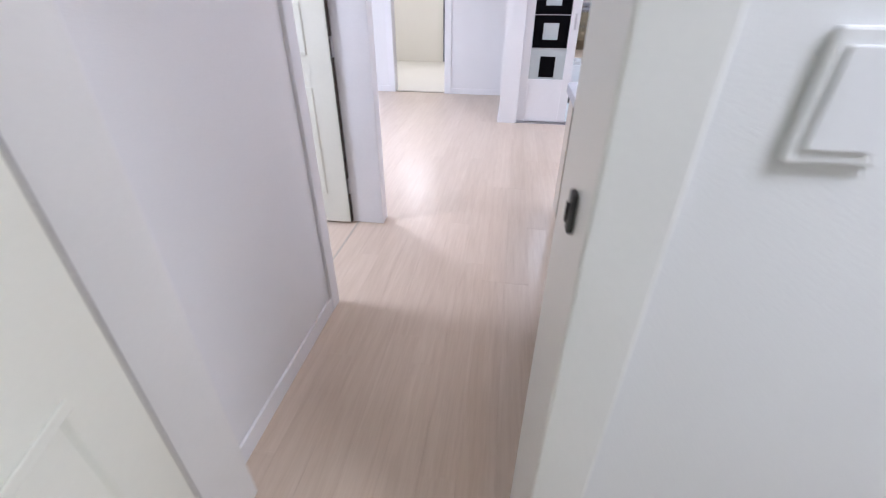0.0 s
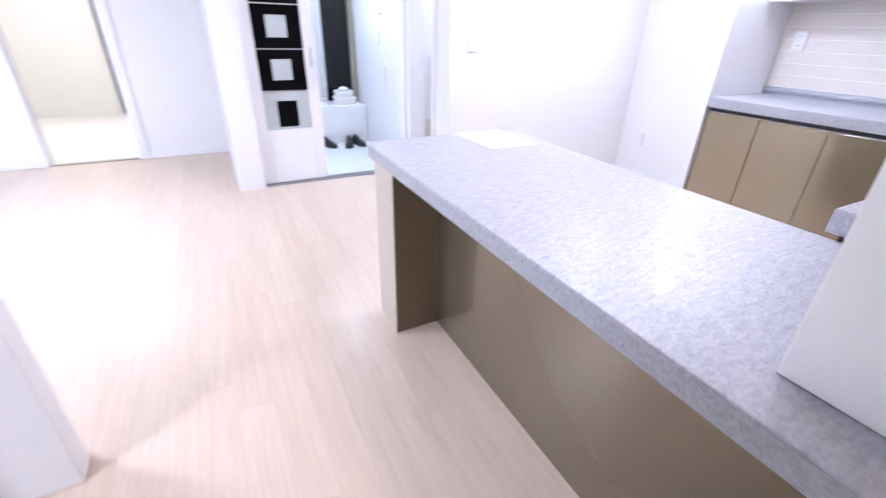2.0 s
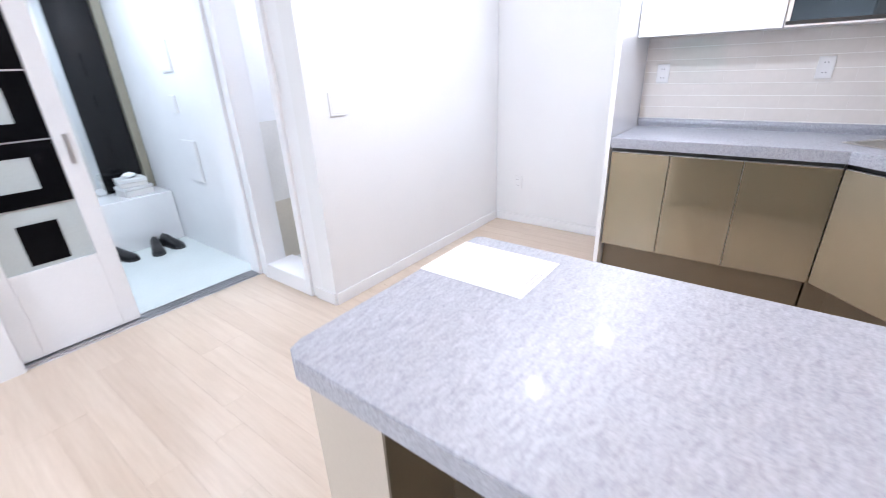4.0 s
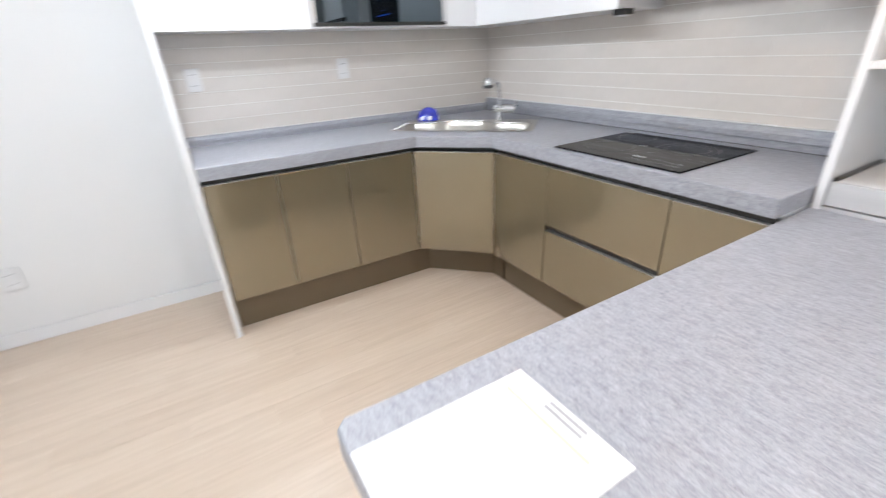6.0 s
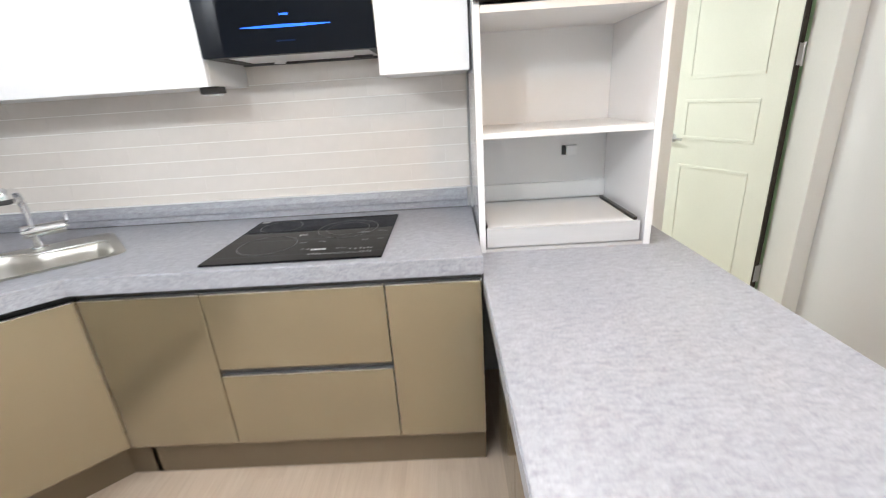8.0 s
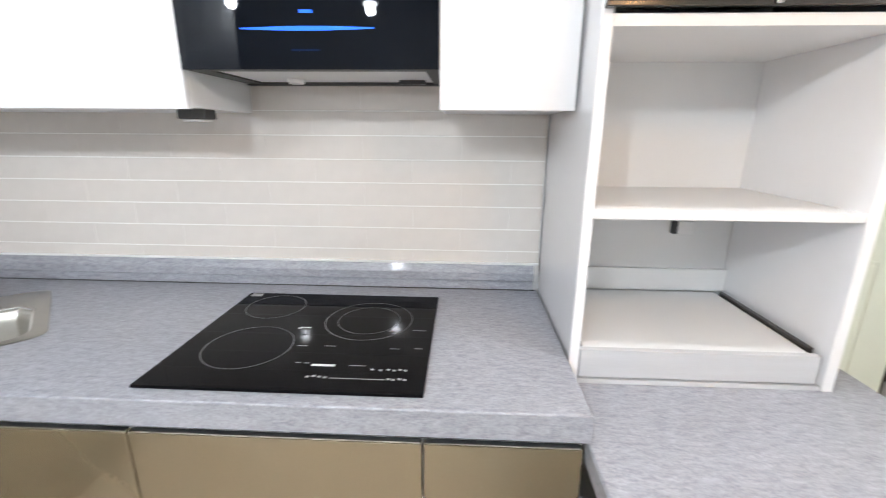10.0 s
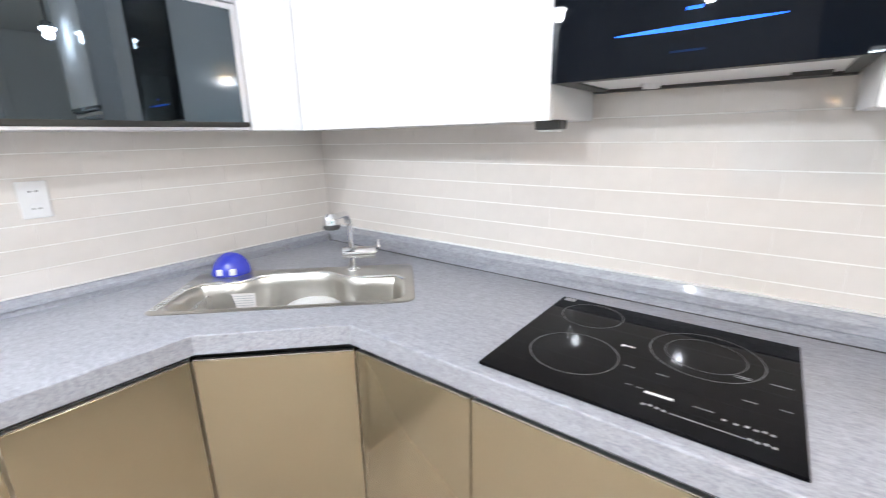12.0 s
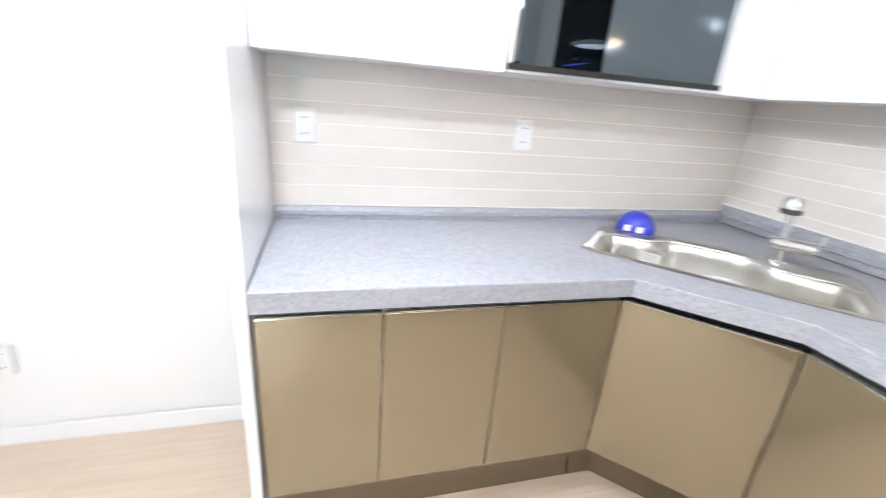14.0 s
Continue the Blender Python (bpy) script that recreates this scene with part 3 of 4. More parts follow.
for y0, y1 in ((-1.282, -0.897), (-1.631, -1.282), (-1.952, -1.631)):
    unit("glossy bronze base cabinet with one plain door", GA, (0, BB, y0, y1, 0.196, ZC - 0.06), [(BB, FB, y0 + 0.0015, y1 - 0.0015, ZD0, ZD1)], [(BB - 0.02, BB + 0.004, y0, y1, ZD1 + 0.004, ZC - 0.058)], (0.49, 0.502, y0, y1, 0, 0.195))
# corner unit with the slanted door under the sink
corner = thing("corner_sink_cabinet", 0.45, -0.45, 0, "glossy bronze corner sink cabinet with a slanted door", "cabinet", GA)
A2, B2 = Vector((0.893, -0.582, 0)), Vector((0.566, -0.893, 0))
dirv = (A2 - B2).normalized()
nrm = Vector((dirv.y, -dirv.x, 0))
m_diag = Matrix(((dirv.x, nrm.x, 0, B2.x), (dirv.y, nrm.y, 0, B2.y), (0, 0, 1, 0), (0, 0, 0, 1)))
L = (A2 - B2).length
bm = boxes((0.001, L - 0.001, -0.016, 0.002, ZD0, ZD1), bevel=0.0025)
bmesh.ops.transform(bm, matrix=m_diag, verts=bm.verts[:])
dn = part("door", bm, M_BRONZE, corner)
bm = boxes((0.006, L - 0.006, -0.013, 0.0, ZD1, ZD1 + 0.0025))
bmesh.ops.transform(bm, matrix=m_diag, verts=bm.verts[:])
part("edge_strip", bm, M_ALU, dn)
bm = boxes((-0.02, L + 0.02, -0.045, -0.030, ZD1 - 0.02, ZC - 0.058))
bmesh.ops.transform(bm, matrix=m_diag, verts=bm.verts[:])
# recess shade painted as a black strip, as on the straight units
part("grip_channel", bm, M_BLACK, corner)
bm = boxes((0.01, L - 0.01, -0.04, -0.0165, 0.2, ZD1 - 0.022))
bmesh.ops.transform(bm, matrix=m_diag, verts=bm.verts[:])
part("body", bm, M_CARC, corner)
part("toe_board", slab([(0.502, -0.905), (0.502, -0.80), (0.80, -0.512), (0.915, -0.512), (0.915, -0.50), (0.79, -0.50), (0.49, -0.79), (0.49, -0.905)], [], 0, 0.195), M_BROWN, corner)

# white end board of the west run
structure("trim_end_board", boxes((0.0, 0.60, -1.985, -1.958, 0, CEIL), bevel=0.002), M_GLOSS, "tall white end board beside the cabinets", "panel")

# peninsula base
pb = thing("peninsula_cabinet", 2.5, -0.9, 0, "bronze peninsula base with a thick end leg", "cabinet")
# hall shade is put into this board's colour
part("back_board", boxes((2.665, 2.683, -1.64, YA, 0.0, ZP - 0.051)), M_BRONZE_SHADED, pb)
part("end_leg", boxes((2.24, 2.876, -1.83, -1.637, 0.0, ZP - 0.051)), M_BROWN, pb)
part("leg_edge", boxes((2.876, 2.882, -1.83, -1.637, 0.0, ZP - 0.051), bevel=0.001), M_TAUPE, pb, "taupe edge board")
part("end_board", boxes((2.235, 2.88, -1.838, -1.8305, 0.0, ZP - 0.051)), M_TAUPE, pb)
part("body", boxes((2.26, 2.66, -1.636, -0.6, 0.16, ZP - 0.052)), M_CARC, pb)
part("toe_board", boxes((2.30, 2.312, -1.636, -0.52, 0, 0.16)), M_BROWN, pb)
for i in range(3):
    y1 = -0.64 - i * 0.332
    part("door", boxes((2.236, 2.254, y1 - 0.329, y1, ZD0, ZP - 0.085), bevel=0.002), M_BRONZE, pb)

# ---- wall cabinets ----
ZU = 1.412
GU = "white wall cabinets"


def wall_unit(label, body, front, bottom=True):
    root = thing("wall_cabinet", (body[0] + body[1]) / 2, (body[2] + body[3]) / 2, body[4], label, "cabinet", GU)
    part("body", boxes(body, bevel=0.001), M_CARC, root)
    part("door", boxes(front, bevel=0.002), M_GLOSS, root)
    return root


FU = YA - 0.315              # front of the north wall cabinets
FW = 0.30                    # front of the west wall cabinets
wall_unit("glossy white handleless wall cabinet", (0.0, FW - 0.02, -1.955, -1.268, ZU, CEIL - 0.003), (FW - 0.0195, FW, -1.953, -1.270, ZU - 0.004, CEIL - 0.006))
wall_unit("glossy white handleless corner wall cabinet", (0.0, FW - 0.02, -0.482, YA - 0.001, ZU, CEIL - 0.003), (FW - 0.0195, FW, -0.480, FU + 0.002, ZU - 0.004, CEIL - 0.006))
wall_unit("glossy white handleless wall cabinet beside the hood", (FW - 0.019, 1.322, FU + 0.02, YA - 0.001, ZU, CEIL - 0.003), (FW + 0.002, 1.322, FU, FU + 0.0195, ZU - 0.004, CEIL - 0.006))
wall_unit("narrow glossy white handleless wall cabinet", (1.90, 2.199, FU + 0.02, YA - 0.001, ZU, CEIL - 0.003), (1.90, 2.199, FU, FU + 0.0195, ZU - 0.004, CEIL - 0.006))

mir = thing("glass_wall_cabinet", 0.15, -0.875, ZU, "wall cabinet with a dark glass door in an aluminium frame", "cabinet", GU)
my0, my1 = -1.266, -0.484
part("body", boxes((0.0, FW - 0.022, my0, my1, ZU, CEIL - 0.003)), M_CARC, mir)
md = part("door_frame", boxes((FW - 0.02, FW, my0 + 0.002, my0 + 0.02, ZU - 0.003, 1.805), (FW - 0.02, FW, my1 - 0.02, my1 - 0.002, ZU - 0.003, 1.805), (FW - 0.02, FW, my0 + 0.02, my1 - 0.02, ZU - 0.003, ZU + 0.007), (FW - 0.02, FW, my0 + 0.02, my1 - 0.02, 1.788, 1.805), bevel=0.001), M_ALU, mir, "aluminium frame")
part("glass", boxes((FW - 0.014, FW - 0.006, my0 + 0.02, my1 - 0.02, ZU + 0.007, 1.788)), M_MIRROR, md, "dark mirror-like glass")
part("lower_rail", boxes((FW - 0.012, FW + 0.006, my0 + 0.004, my1 - 0.004, ZU + 0.0075, ZU + 0.024), bevel=0.001), M_BLACK, md)
md = part("upper_door_frame", boxes((FW - 0.02, FW, my0 + 0.002, my0 + 0.02, 1.81, CEIL - 0.006), (FW - 0.02, FW, my1 - 0.02, my1 - 0.002, 1.81, CEIL - 0.006), (FW - 0.02, FW, my0 + 0.02, my1 - 0.02, 1.81, 1.828), (FW - 0.02, FW, my0 + 0.02, my1 - 0.02, CEIL - 0.024, CEIL - 0.006), bevel=0.001), M_ALU, mir)
part("glass", boxes((FW - 0.014, FW - 0.006, my0 + 0.02, my1 - 0.02, 1.828, CEIL - 0.024)), M_MIRROR, md)

# ---- range hood ----
hood = thing("range_hood", 1.61, -0.12, 1.48, "black glass range hood with a glowing blue touch bar", "range hood")
HX0, HX1, HZ = 1.324, 1.898, 1.492
part("glass_front", boxes((HX0, HX1, FU - 0.004, FU + 0.004, HZ, CEIL - 0.006), bevel=0.0015), M_HOOD, hood)
part("body", boxes((HX0 + 0.002, HX1 - 0.002, FU + 0.0045, YA - 0.002, HZ + 0.012, CEIL - 0.006)), M_HOLE, hood)
part("filter_frame", boxes((HX0 + 0.004, HX1 - 0.004, FU + 0.006, FU + 0.03, HZ, HZ + 0.0115), (HX0 + 0.004, HX1 - 0.004, YA - 0.03, YA - 0.004, HZ - 0.004, HZ + 0.0115), (HX0 + 0.004, HX0 + 0.05, FU + 0.03, YA - 0.03, HZ, HZ + 0.0115), (HX1 - 0.03, HX1 - 0.004, FU + 0.03, YA - 0.03, HZ, HZ + 0.0115)), M_HOLE, hood)
part("filter", boxes((HX0 + 0.05, HX1 - 0.03, FU + 0.03, YA - 0.03, HZ + 0.004, HZ + 0.0115)), M_CARC, hood, "pale flat filter panel")
bm = bmesh.new()
cyl(bm, 1.50, YA - 0.10, HZ - 0.008, HZ + 0.004, 0.02, 0.024, 20)
part("lamp", bm, M_PLAST, hood, "white round work lamp", True)
part("switch_box", boxes((HX1 - 0.12, HX1 - 0.05, YA - 0.09, YA - 0.06, HZ - 0.006, HZ + 0.004), bevel=0.001), M_HOLE, hood)
yl = FU - 0.0052
bm = bmesh.new()
n = 24
rims = []
for y in (yl, yl + 0.001):
    pts = [(1.468 + 0.292 * i / n, 0.0012 + 0.0034 * math.sin(math.pi * i / n)) for i in range(n + 1)]
    rims.append([bm.verts.new((x, y, 1.574 + h)) for x, h in pts] + [bm.verts.new((x, y, 1.574 - h)) for x, h in reversed(pts)])
for i in range(len(rims[0])):
    k = (i + 1) % len(rims[0])
    bm.faces.new((rims[0][i], rims[0][k], rims[1][k], rims[1][i]))
for rim in rims:
    bm.faces.new(rim)
part("light_bar", bm, M_LED, hood, "glowing blue bar")
part("indicator", boxes((1.60, 1.628, yl, yl + 0.001, 1.604, 1.610)), M_LED, hood)
part("dim_indicator", boxes((1.578, 1.64, yl, yl + 0.001, 1.529, 1.533)), surface("dim_blue_print", (0.006, 0.02, 0.07), 0.05, spec=0.1), hood)

# gas or heat detector under the cabinet
det = thing("detector", 1.29, -0.20, ZU - 0.03, "small black sensor box under the wall cabinet", "sensor")
part("case", boxes((1.255, 1.325, -0.215, -0.165, ZU - 0.024, ZU - 0.001), bevel=0.003), M_HOLE, det)
part("foot", boxes((1.262, 1.318, -0.208, -0.172, ZU - 0.030, ZU - 0.0245), bevel=0.002), M_PLAST, det)

# ---- tall open cabinet on the peninsula ----
TX0, TX1, TY = 2.205, 2.797, -0.39
tall = thing("open_tall_cabinet", 2.5, -0.17, ZP, "tall white open cabinet with two empty niches and a pull-out tray", "cabinet")
part("side_panel", boxes((TX0, TX0 + 0.022, TY, YA - 0.001, ZP + 0.001, CEIL - 0.003), bevel=0.0015), M_GLOSS, tall)
part("side_panel", boxes((TX1 - 0.024, TX1, TY, YA - 0.001, ZP + 0.001, CEIL - 0.003), bevel=0.0015), M_GLOSS, tall)
xi0, xi1 = TX0 + 0.0225, TX1 - 0.0245
part("back", boxes((xi0, xi1, YA - 0.014, YA - 0.002, ZP + 0.001, 1.60)), M_CARC, tall)
part("shelf", boxes((xi0, xi1, TY + 0.004, YA - 0.0145, 1.189, 1.208), bevel=0.001), M_CARC, tall)
part("top_board", boxes((xi0, xi1, TY + 0.002, YA - 0.0145, 1.552, 1.574), bevel=0.001), M_CARC, tall)
part("base_board", boxes((xi0, xi1, TY + 0.004, YA - 0.0145, ZP + 0.001, ZP + 0.012)), M_GREY, tall)
part("shutter_rail", boxes((TX0 + 0.002, TX1 - 0.004, TY - 0.020, TY - 0.002, 1.580, 1.590), bevel=0.002), M_DARKALU, tall, "dark glossy metal shutter rail")
# black filler for the shade between the two rails
part("rail_gap", boxes((TX0 + 0.004, TX1 - 0.006, TY - 0.012, TY - 0.002, 1.5902, 1.5948)), M_BLACK, tall)
part("shutter_rail", boxes((TX0 + 0.002, TX1 - 0.004, TY - 0.024, TY - 0.002, 1.595, 1.606), bevel=0.002), M_DARKALU, tall)
part("rail_stop", boxes((TX0 + 0.29, TX0 + 0.30, TY - 0.027, TY - 0.0245, 1.582, 1.604), bevel=0.0008), M_ALU, tall)
part("upper_door", boxes((TX0 + 0.002, TX1 - 0.002, TY - 0.02, TY - 0.001, 1.608, CEIL - 0.006), bevel=0.002), M_GLOSS, tall)
tray = part("tray_front", boxes((xi0 + 0.004, xi1 - 0.012, TY + 0.006, TY + 0.022, ZP + 0.017, ZP + 0.086), bevel=0.001), M_GREY, tall, "light grey pull-out tray front")
part("tray_board", boxes((xi0 + 0.012, xi1 - 0.03, TY + 0.022, YA - 0.03, ZP + 0.075, ZP + 0.0855)), M_CARC, tray)
part("runner", boxes((xi1 - 0.026, xi1 - 0.014, TY + 0.03, YA - 0.05, ZP + 0.078, ZP + 0.094)), M_DARKALU, tall, "dark metal runner")
part("runner", boxes((xi0 + 0.001, xi0 + 0.009, TY + 0.03, YA - 0.05, ZP + 0.078, ZP + 0.094)), M_DARKALU, tall)
part("back_rail", boxes((xi0, xi1, YA - 0.03, YA - 0.0145, ZP + 0.09, ZP + 0.158)), M_CARC, tall)
part("socket", boxes((2.605, 2.65, YA - 0.030, YA - 0.0142, 1.066, 1.108), bevel=0.003), M_PLAST, tall, "white wall socket in the niche")
part("socket_plug", boxes((2.588, 2.602, YA - 0.034, YA - 0.0142, 1.070, 1.108), bevel=0.002), M_HOLE, tall)

# ---- cooktop ----
cook = thing("induction_cooktop", 1.6, -0.31, ZC, "black ceramic glass cooktop with three ringed burners", "cooktop")
CX0, CX1, CY0, CY1 = 1.306, 1.888, -0.565, -0.065
part("glass", boxes((CX0, CX1, CY0, CY1, ZC + 0.0005, ZC + 0.007), bevel=0.0015), M_BGLASS, cook)


def ring(cx, cy, r, w, seg=64):
    bm = bmesh.new()
    z = ZC + 0.0076
    a = [bm.verts.new((cx + (r - w) * math.cos(i * 2 * math.pi / seg), cy + (r - w) * math.sin(i * 2 * math.pi / seg), z)) for i in range(seg)]
    b2 = [bm.verts.new((cx + r * math.cos(i * 2 * math.pi / seg), cy + r * math.sin(i * 2 * math.pi / seg), z)) for i in range(seg)]
    for i in range(seg):
        bm.faces.new((a[i], a[(i + 1) % seg], b2[(i + 1) % seg], b2[i]))
    return bm


for cx, cy, r, w in ((1.464, -0.397, 0.101, 0.0026), (1.430, -0.166, 0.082, 0.0022), (1.714, -0.240, 0.115, 0.0026), (1.714, -0.240, 0.082, 0.002)):
    part("burner_ring", ring(cx, cy, r, w), M_RING, cook)
zt = ZC + 0.0072
for x0, x1, y in ((1.721, 1.755, -0.468), (1.577, 1.600, -0.389), (1.642, 1.666, -0.386), (1.795, 1.817, -0.391), (1.851, 1.870, -0.387), (1.776, 1.804, -0.297), (1.836, 1.871, -0.295), (1.776, 1.804, -0.304), (1.60, 1.612, -0.462), (1.62, 1.632, -0.463)):
    part("touch_mark", boxes((x0, x1, y - 0.0009, y + 0.0009, zt, zt + 0.0006)), M_PRINT, cook)
part("slider_line", boxes((1.69, 1.806, -0.5185, -0.5165, zt, zt + 0.0006)), M_PRINT, cook)
for x0, y in ((1.645, -0.515), (1.657, -0.512), (1.669, -0.514), (1.681, -0.516), (1.812, -0.515), (1.822, -0.517), (1.834, -0.514), (1.845, -0.516), (1.772, -0.481), (1.79, -0.483), (1.806, -0.48), (1.819, -0.482), (1.831, -0.479), (1.842, -0.481)):
    part("touch_symbol", boxes((x0 - 0.0035, x0 + 0.0035, y - 0.003, y + 0.003, zt, zt + 0.0006)), M_PRINT, cook)
part("label_mark", boxes((1.638, 1.689, -0.474, -0.466, zt, zt + 0.0006)), M_MARK, cook, "white printed label bar")
part("label_mark", boxes((1.546, 1.575, -0.297, -0.292, zt, zt + 0.0006), (1.546, 1.552, -0.303, -0.297, zt, zt + 0.0006)), M_MARK, cook, "small white printed mark")
part("sticker", boxes((CX0 + 0.012, CX0 + 0.045, CY1 - 0.03, CY1 - 0.008, zt, zt + 0.0006)), M_PRINT, cook, "grey sticker")

# ---- sink ----
sink = thing("corner_sink", SC.x, SC.y, ZC, "stainless steel corner sink with a curved back ledge", "sink")


def loop_at(bm, pts, z):
    return [bm.verts.new((x, y, z)) for x, y in pts]


def bridge(bm, a, b2):
    n = len(a)
    for i in range(n):
        bm.faces.new((a[i], a[(i + 1) % n], b2[(i + 1) % n], b2[i]))


def basin_outline(d, r):
    """The basin's edge: straight in front, waved along the back ledge."""
    w0, w1, h0 = SINK[0] + 0.03 + d, SINK[1] - 0.03 - d, SINK[2] + 0.022 + d
    pts = []
    for i in range(25):
        u = w1 + (w0 - w1) * i / 24
        wave = 0.5 + 0.5 * math.tanh((u + 0.20) / 0.035) * 1.0 - (0.5 + 0.5 * math.tanh((u - 0.12) / 0.04))
        edge = min(1.0, (u - w0) / 0.05, (w1 - u) / 0.05)
        v = 0.062 + 0.085 * wave - d - 0.05 * (1 - math.sqrt(max(0.0, 1 - (1 - edge) ** 2)))
        pts.append(sink_xy(u, v))
    for cx, a0 in ((w0 + r, 180), (w1 - r, 270)):
        for i in range(7):
            a = radians(a0 + 90 * i / 6)
            pts.append(sink_xy(cx + r * math.cos(a), h0 + r + r * math.sin(a)))
    return pts


bm = bmesh.new()
o0 = loop_at(bm, [sink_xy(*p) for p in rounded(SINK[0] - 0.004, SINK[1] + 0.004, SINK[2] - 0.004, SINK[3] + 0.004, 0.04, lambda a, b2: (a, b2))], ZC + 0.001)
o1 = loop_at(bm, [sink_xy(*p) for p in rounded(SINK[0] + 0.004, SINK[1] - 0.004, SINK[2] + 0.004, SINK[3] - 0.004, 0.036, lambda a, b2: (a, b2))], ZC + 0.003)
bridge(bm, o0, o1)
i0 = loop_at(bm, basin_outline(0.0, 0.05), ZC + 0.0015)
for lp in (o1, i0):
    for i in range(len(lp)):
        if not bm.edges.get((lp[i], lp[(i + 1) % len(lp)])):
            bm.edges.new((lp[i], lp[(i + 1) % len(lp)]))
es = [bm.edges.get((lp[i], lp[(i + 1) % len(lp)])) for lp in (o1, i0) for i in range(len(lp))]
bmesh.ops.triangle_fill(bm, use_beauty=True, edges=es)
prev = i0
for d, z in ((0.006, -0.006), (0.012, -0.03), (0.02, -0.15), (0.035, -0.178), (0.07, -0.187)):
    cur = loop_at(bm, basin_outline(d, 0.05), ZC + z)
    bridge(bm, prev, cur)
    prev = cur
bm.faces.new(prev)
part("basin", bm, M_STEEL, sink, "", True)
bm = bmesh.new()
tube(bm, [(x, y, ZC + 0.003) for x, y in basin_outline(-0.002, 0.05)[:25]], 0.005, 10)
part("ledge_rim", bm, M_RIM, sink, "bright rolled rim of the ledge", True)
bm = bmesh.new()
x, y = sink_xy(0.03, 0.0)
lathe(bm, [(0.0, 0.127), (0.05, 0.125), (0.09, 0.115), (0.112, 0.096), (0.118, 0.072), (0.112, 0.0), (0.0, 0.0)], (x, y, ZC - 0.1865), 36)
part("drain_cover", bm, M_PLAST, sink, "white round drain cover", True)
# raised ribs along one end of the rim
for i in range(13):
    v = -0.165 + i * 0.0185
    bm = bmesh.new()
    tube(bm, [(*sink_xy(SINK[0] + 0.006, v), ZC + 0.0035), (*sink_xy(SINK[0] + 0.028, v), ZC + 0.0035)], 0.0026, 8)
    part("rib", bm, M_CHROME, sink, "", True)
# wire rack at one end of the basin
bm = bmesh.new()
for i in range(9):
    v = -0.15 + i * 0.024
    tube(bm, [(*sink_xy(-0.335, v), ZC - 0.03), (*sink_xy(-0.325, v), ZC - 0.15), (*sink_xy(-0.22, v), ZC - 0.165), (*sink_xy(-0.18, v), ZC - 0.165)], 0.002, 6)
tube(bm, [(*sink_xy(-0.336, -0.16), ZC - 0.03), (*sink_xy(-0.336, 0.05), ZC - 0.03)], 0.003, 6)
part("wire_rack", bm, M_CHROME, sink, "chrome wire drainer", True)
bm = boxes((-0.055, 0.055, 0, 0.0015, -0.028, 0.028))
px, py = sink_xy(-0.235, 0.052)
bmesh.ops.transform(bm, matrix=Matrix.Translation((px, py, ZC - 0.062)) @ pose(0, 0, 0, 0, 0, math.degrees(math.atan2(SU.y, SU.x))), verts=bm.verts[:])
note = part("sticker", bm, M_BOX, sink, "pale grey paper sticker")
for k in range(5):
    bm = boxes((-0.047, 0.047, -0.0006, -0.0001, 0.017 - k * 0.009, 0.0195 - k * 0.009))
    bmesh.ops.transform(bm, matrix=Matrix.Translation((px, py, ZC - 0.062)) @ pose(0, 0, 0, 0, 0, math.degrees(math.atan2(SU.y, SU.x))), verts=bm.verts[:])
    part("text_line", bm, M_INK, note)

# ---- tap ----
tx, ty = sink_xy(0.165, 0.165)
tap = thing("kitchen_tap", tx, ty, ZC, "chrome kitchen tap with a bent spout and a round spray head", "tap")
out = (-SV).normalized()
side = SU
T = Vector((tx, ty, ZC + 0.002))
bm = bmesh.new()
lathe(bm, [(0.027, 0), (0.027, 0.006), (0.02, 0.012), (0.018, 0.04), (0.018, 0.06)], T, 24)
part("base", bm, M_CHROME, tap, "", True)
bm = bmesh.new()
tube(bm, [T + side * -0.034 + Vector((0, 0, 0.07)), T + side * -0.026 + Vector((0, 0, 0.07)), T + side * 0.085 + Vector((0, 0, 0.07)), T + side * 0.092 + Vector((0, 0, 0.07))], 0.0245, 24)
part("valve_body", bm, M_CHROME, tap, "", True)
bm = bmesh.new()
tube(bm, [T + side * 0.092 + Vector((0, 0, 0.072)), T + side * 0.100 + Vector((0, 0, 0.074)), T + side * 0.104 + Vector((0, 0, 0.09)), T + side * 0.106 + Vector((0, 0, 0.118))], 0.0075, 10)
part("lever", bm, M_CHROME, tap, "", True)
bm = bmesh.new()
pts = [T + Vector((0, 0, 0.08)), T + Vector((0, 0, 0.17)) + out * 0.004]
for i in range(9):
    a = radians(90 * i / 8)
    pts.append(T + Vector((0, 0, 0.17 + 0.065 * math.sin(a))) + out * (0.004 + 0.065 * (1 - math.cos(a))) - side * 0.012 * (i / 8))
pts += [T + Vector((0, 0, 0.239)) + out * 0.12 - side * 0.022, T + Vector((0, 0, 0.239)) + out * 0.172 - side * 0.032]
tube(bm, pts, 0.012, 14)
part("spout", bm, M_CHROME, tap, "", True)
bm = bmesh.new()
hp = T + Vector((0, 0, 0.234)) - side * 0.036 + out * 0.193
lathe(bm, [(0.0, 0.028), (0.014, 0.027), (0.023, 0.019), (0.0275, 0.006), (0.0275, -0.010)], hp, 24)
head = part("spray_head", bm, M_CHROME, tap, "round chrome spray head", True)
bm = bmesh.new()
lathe(bm, [(0.0285, -0.0105), (0.0285, -0.022), (0.024, -0.027), (0.0, -0.027)], hp, 24)
part("nozzle_ring", bm, M_HOLE, head, "black rubber ring", True)

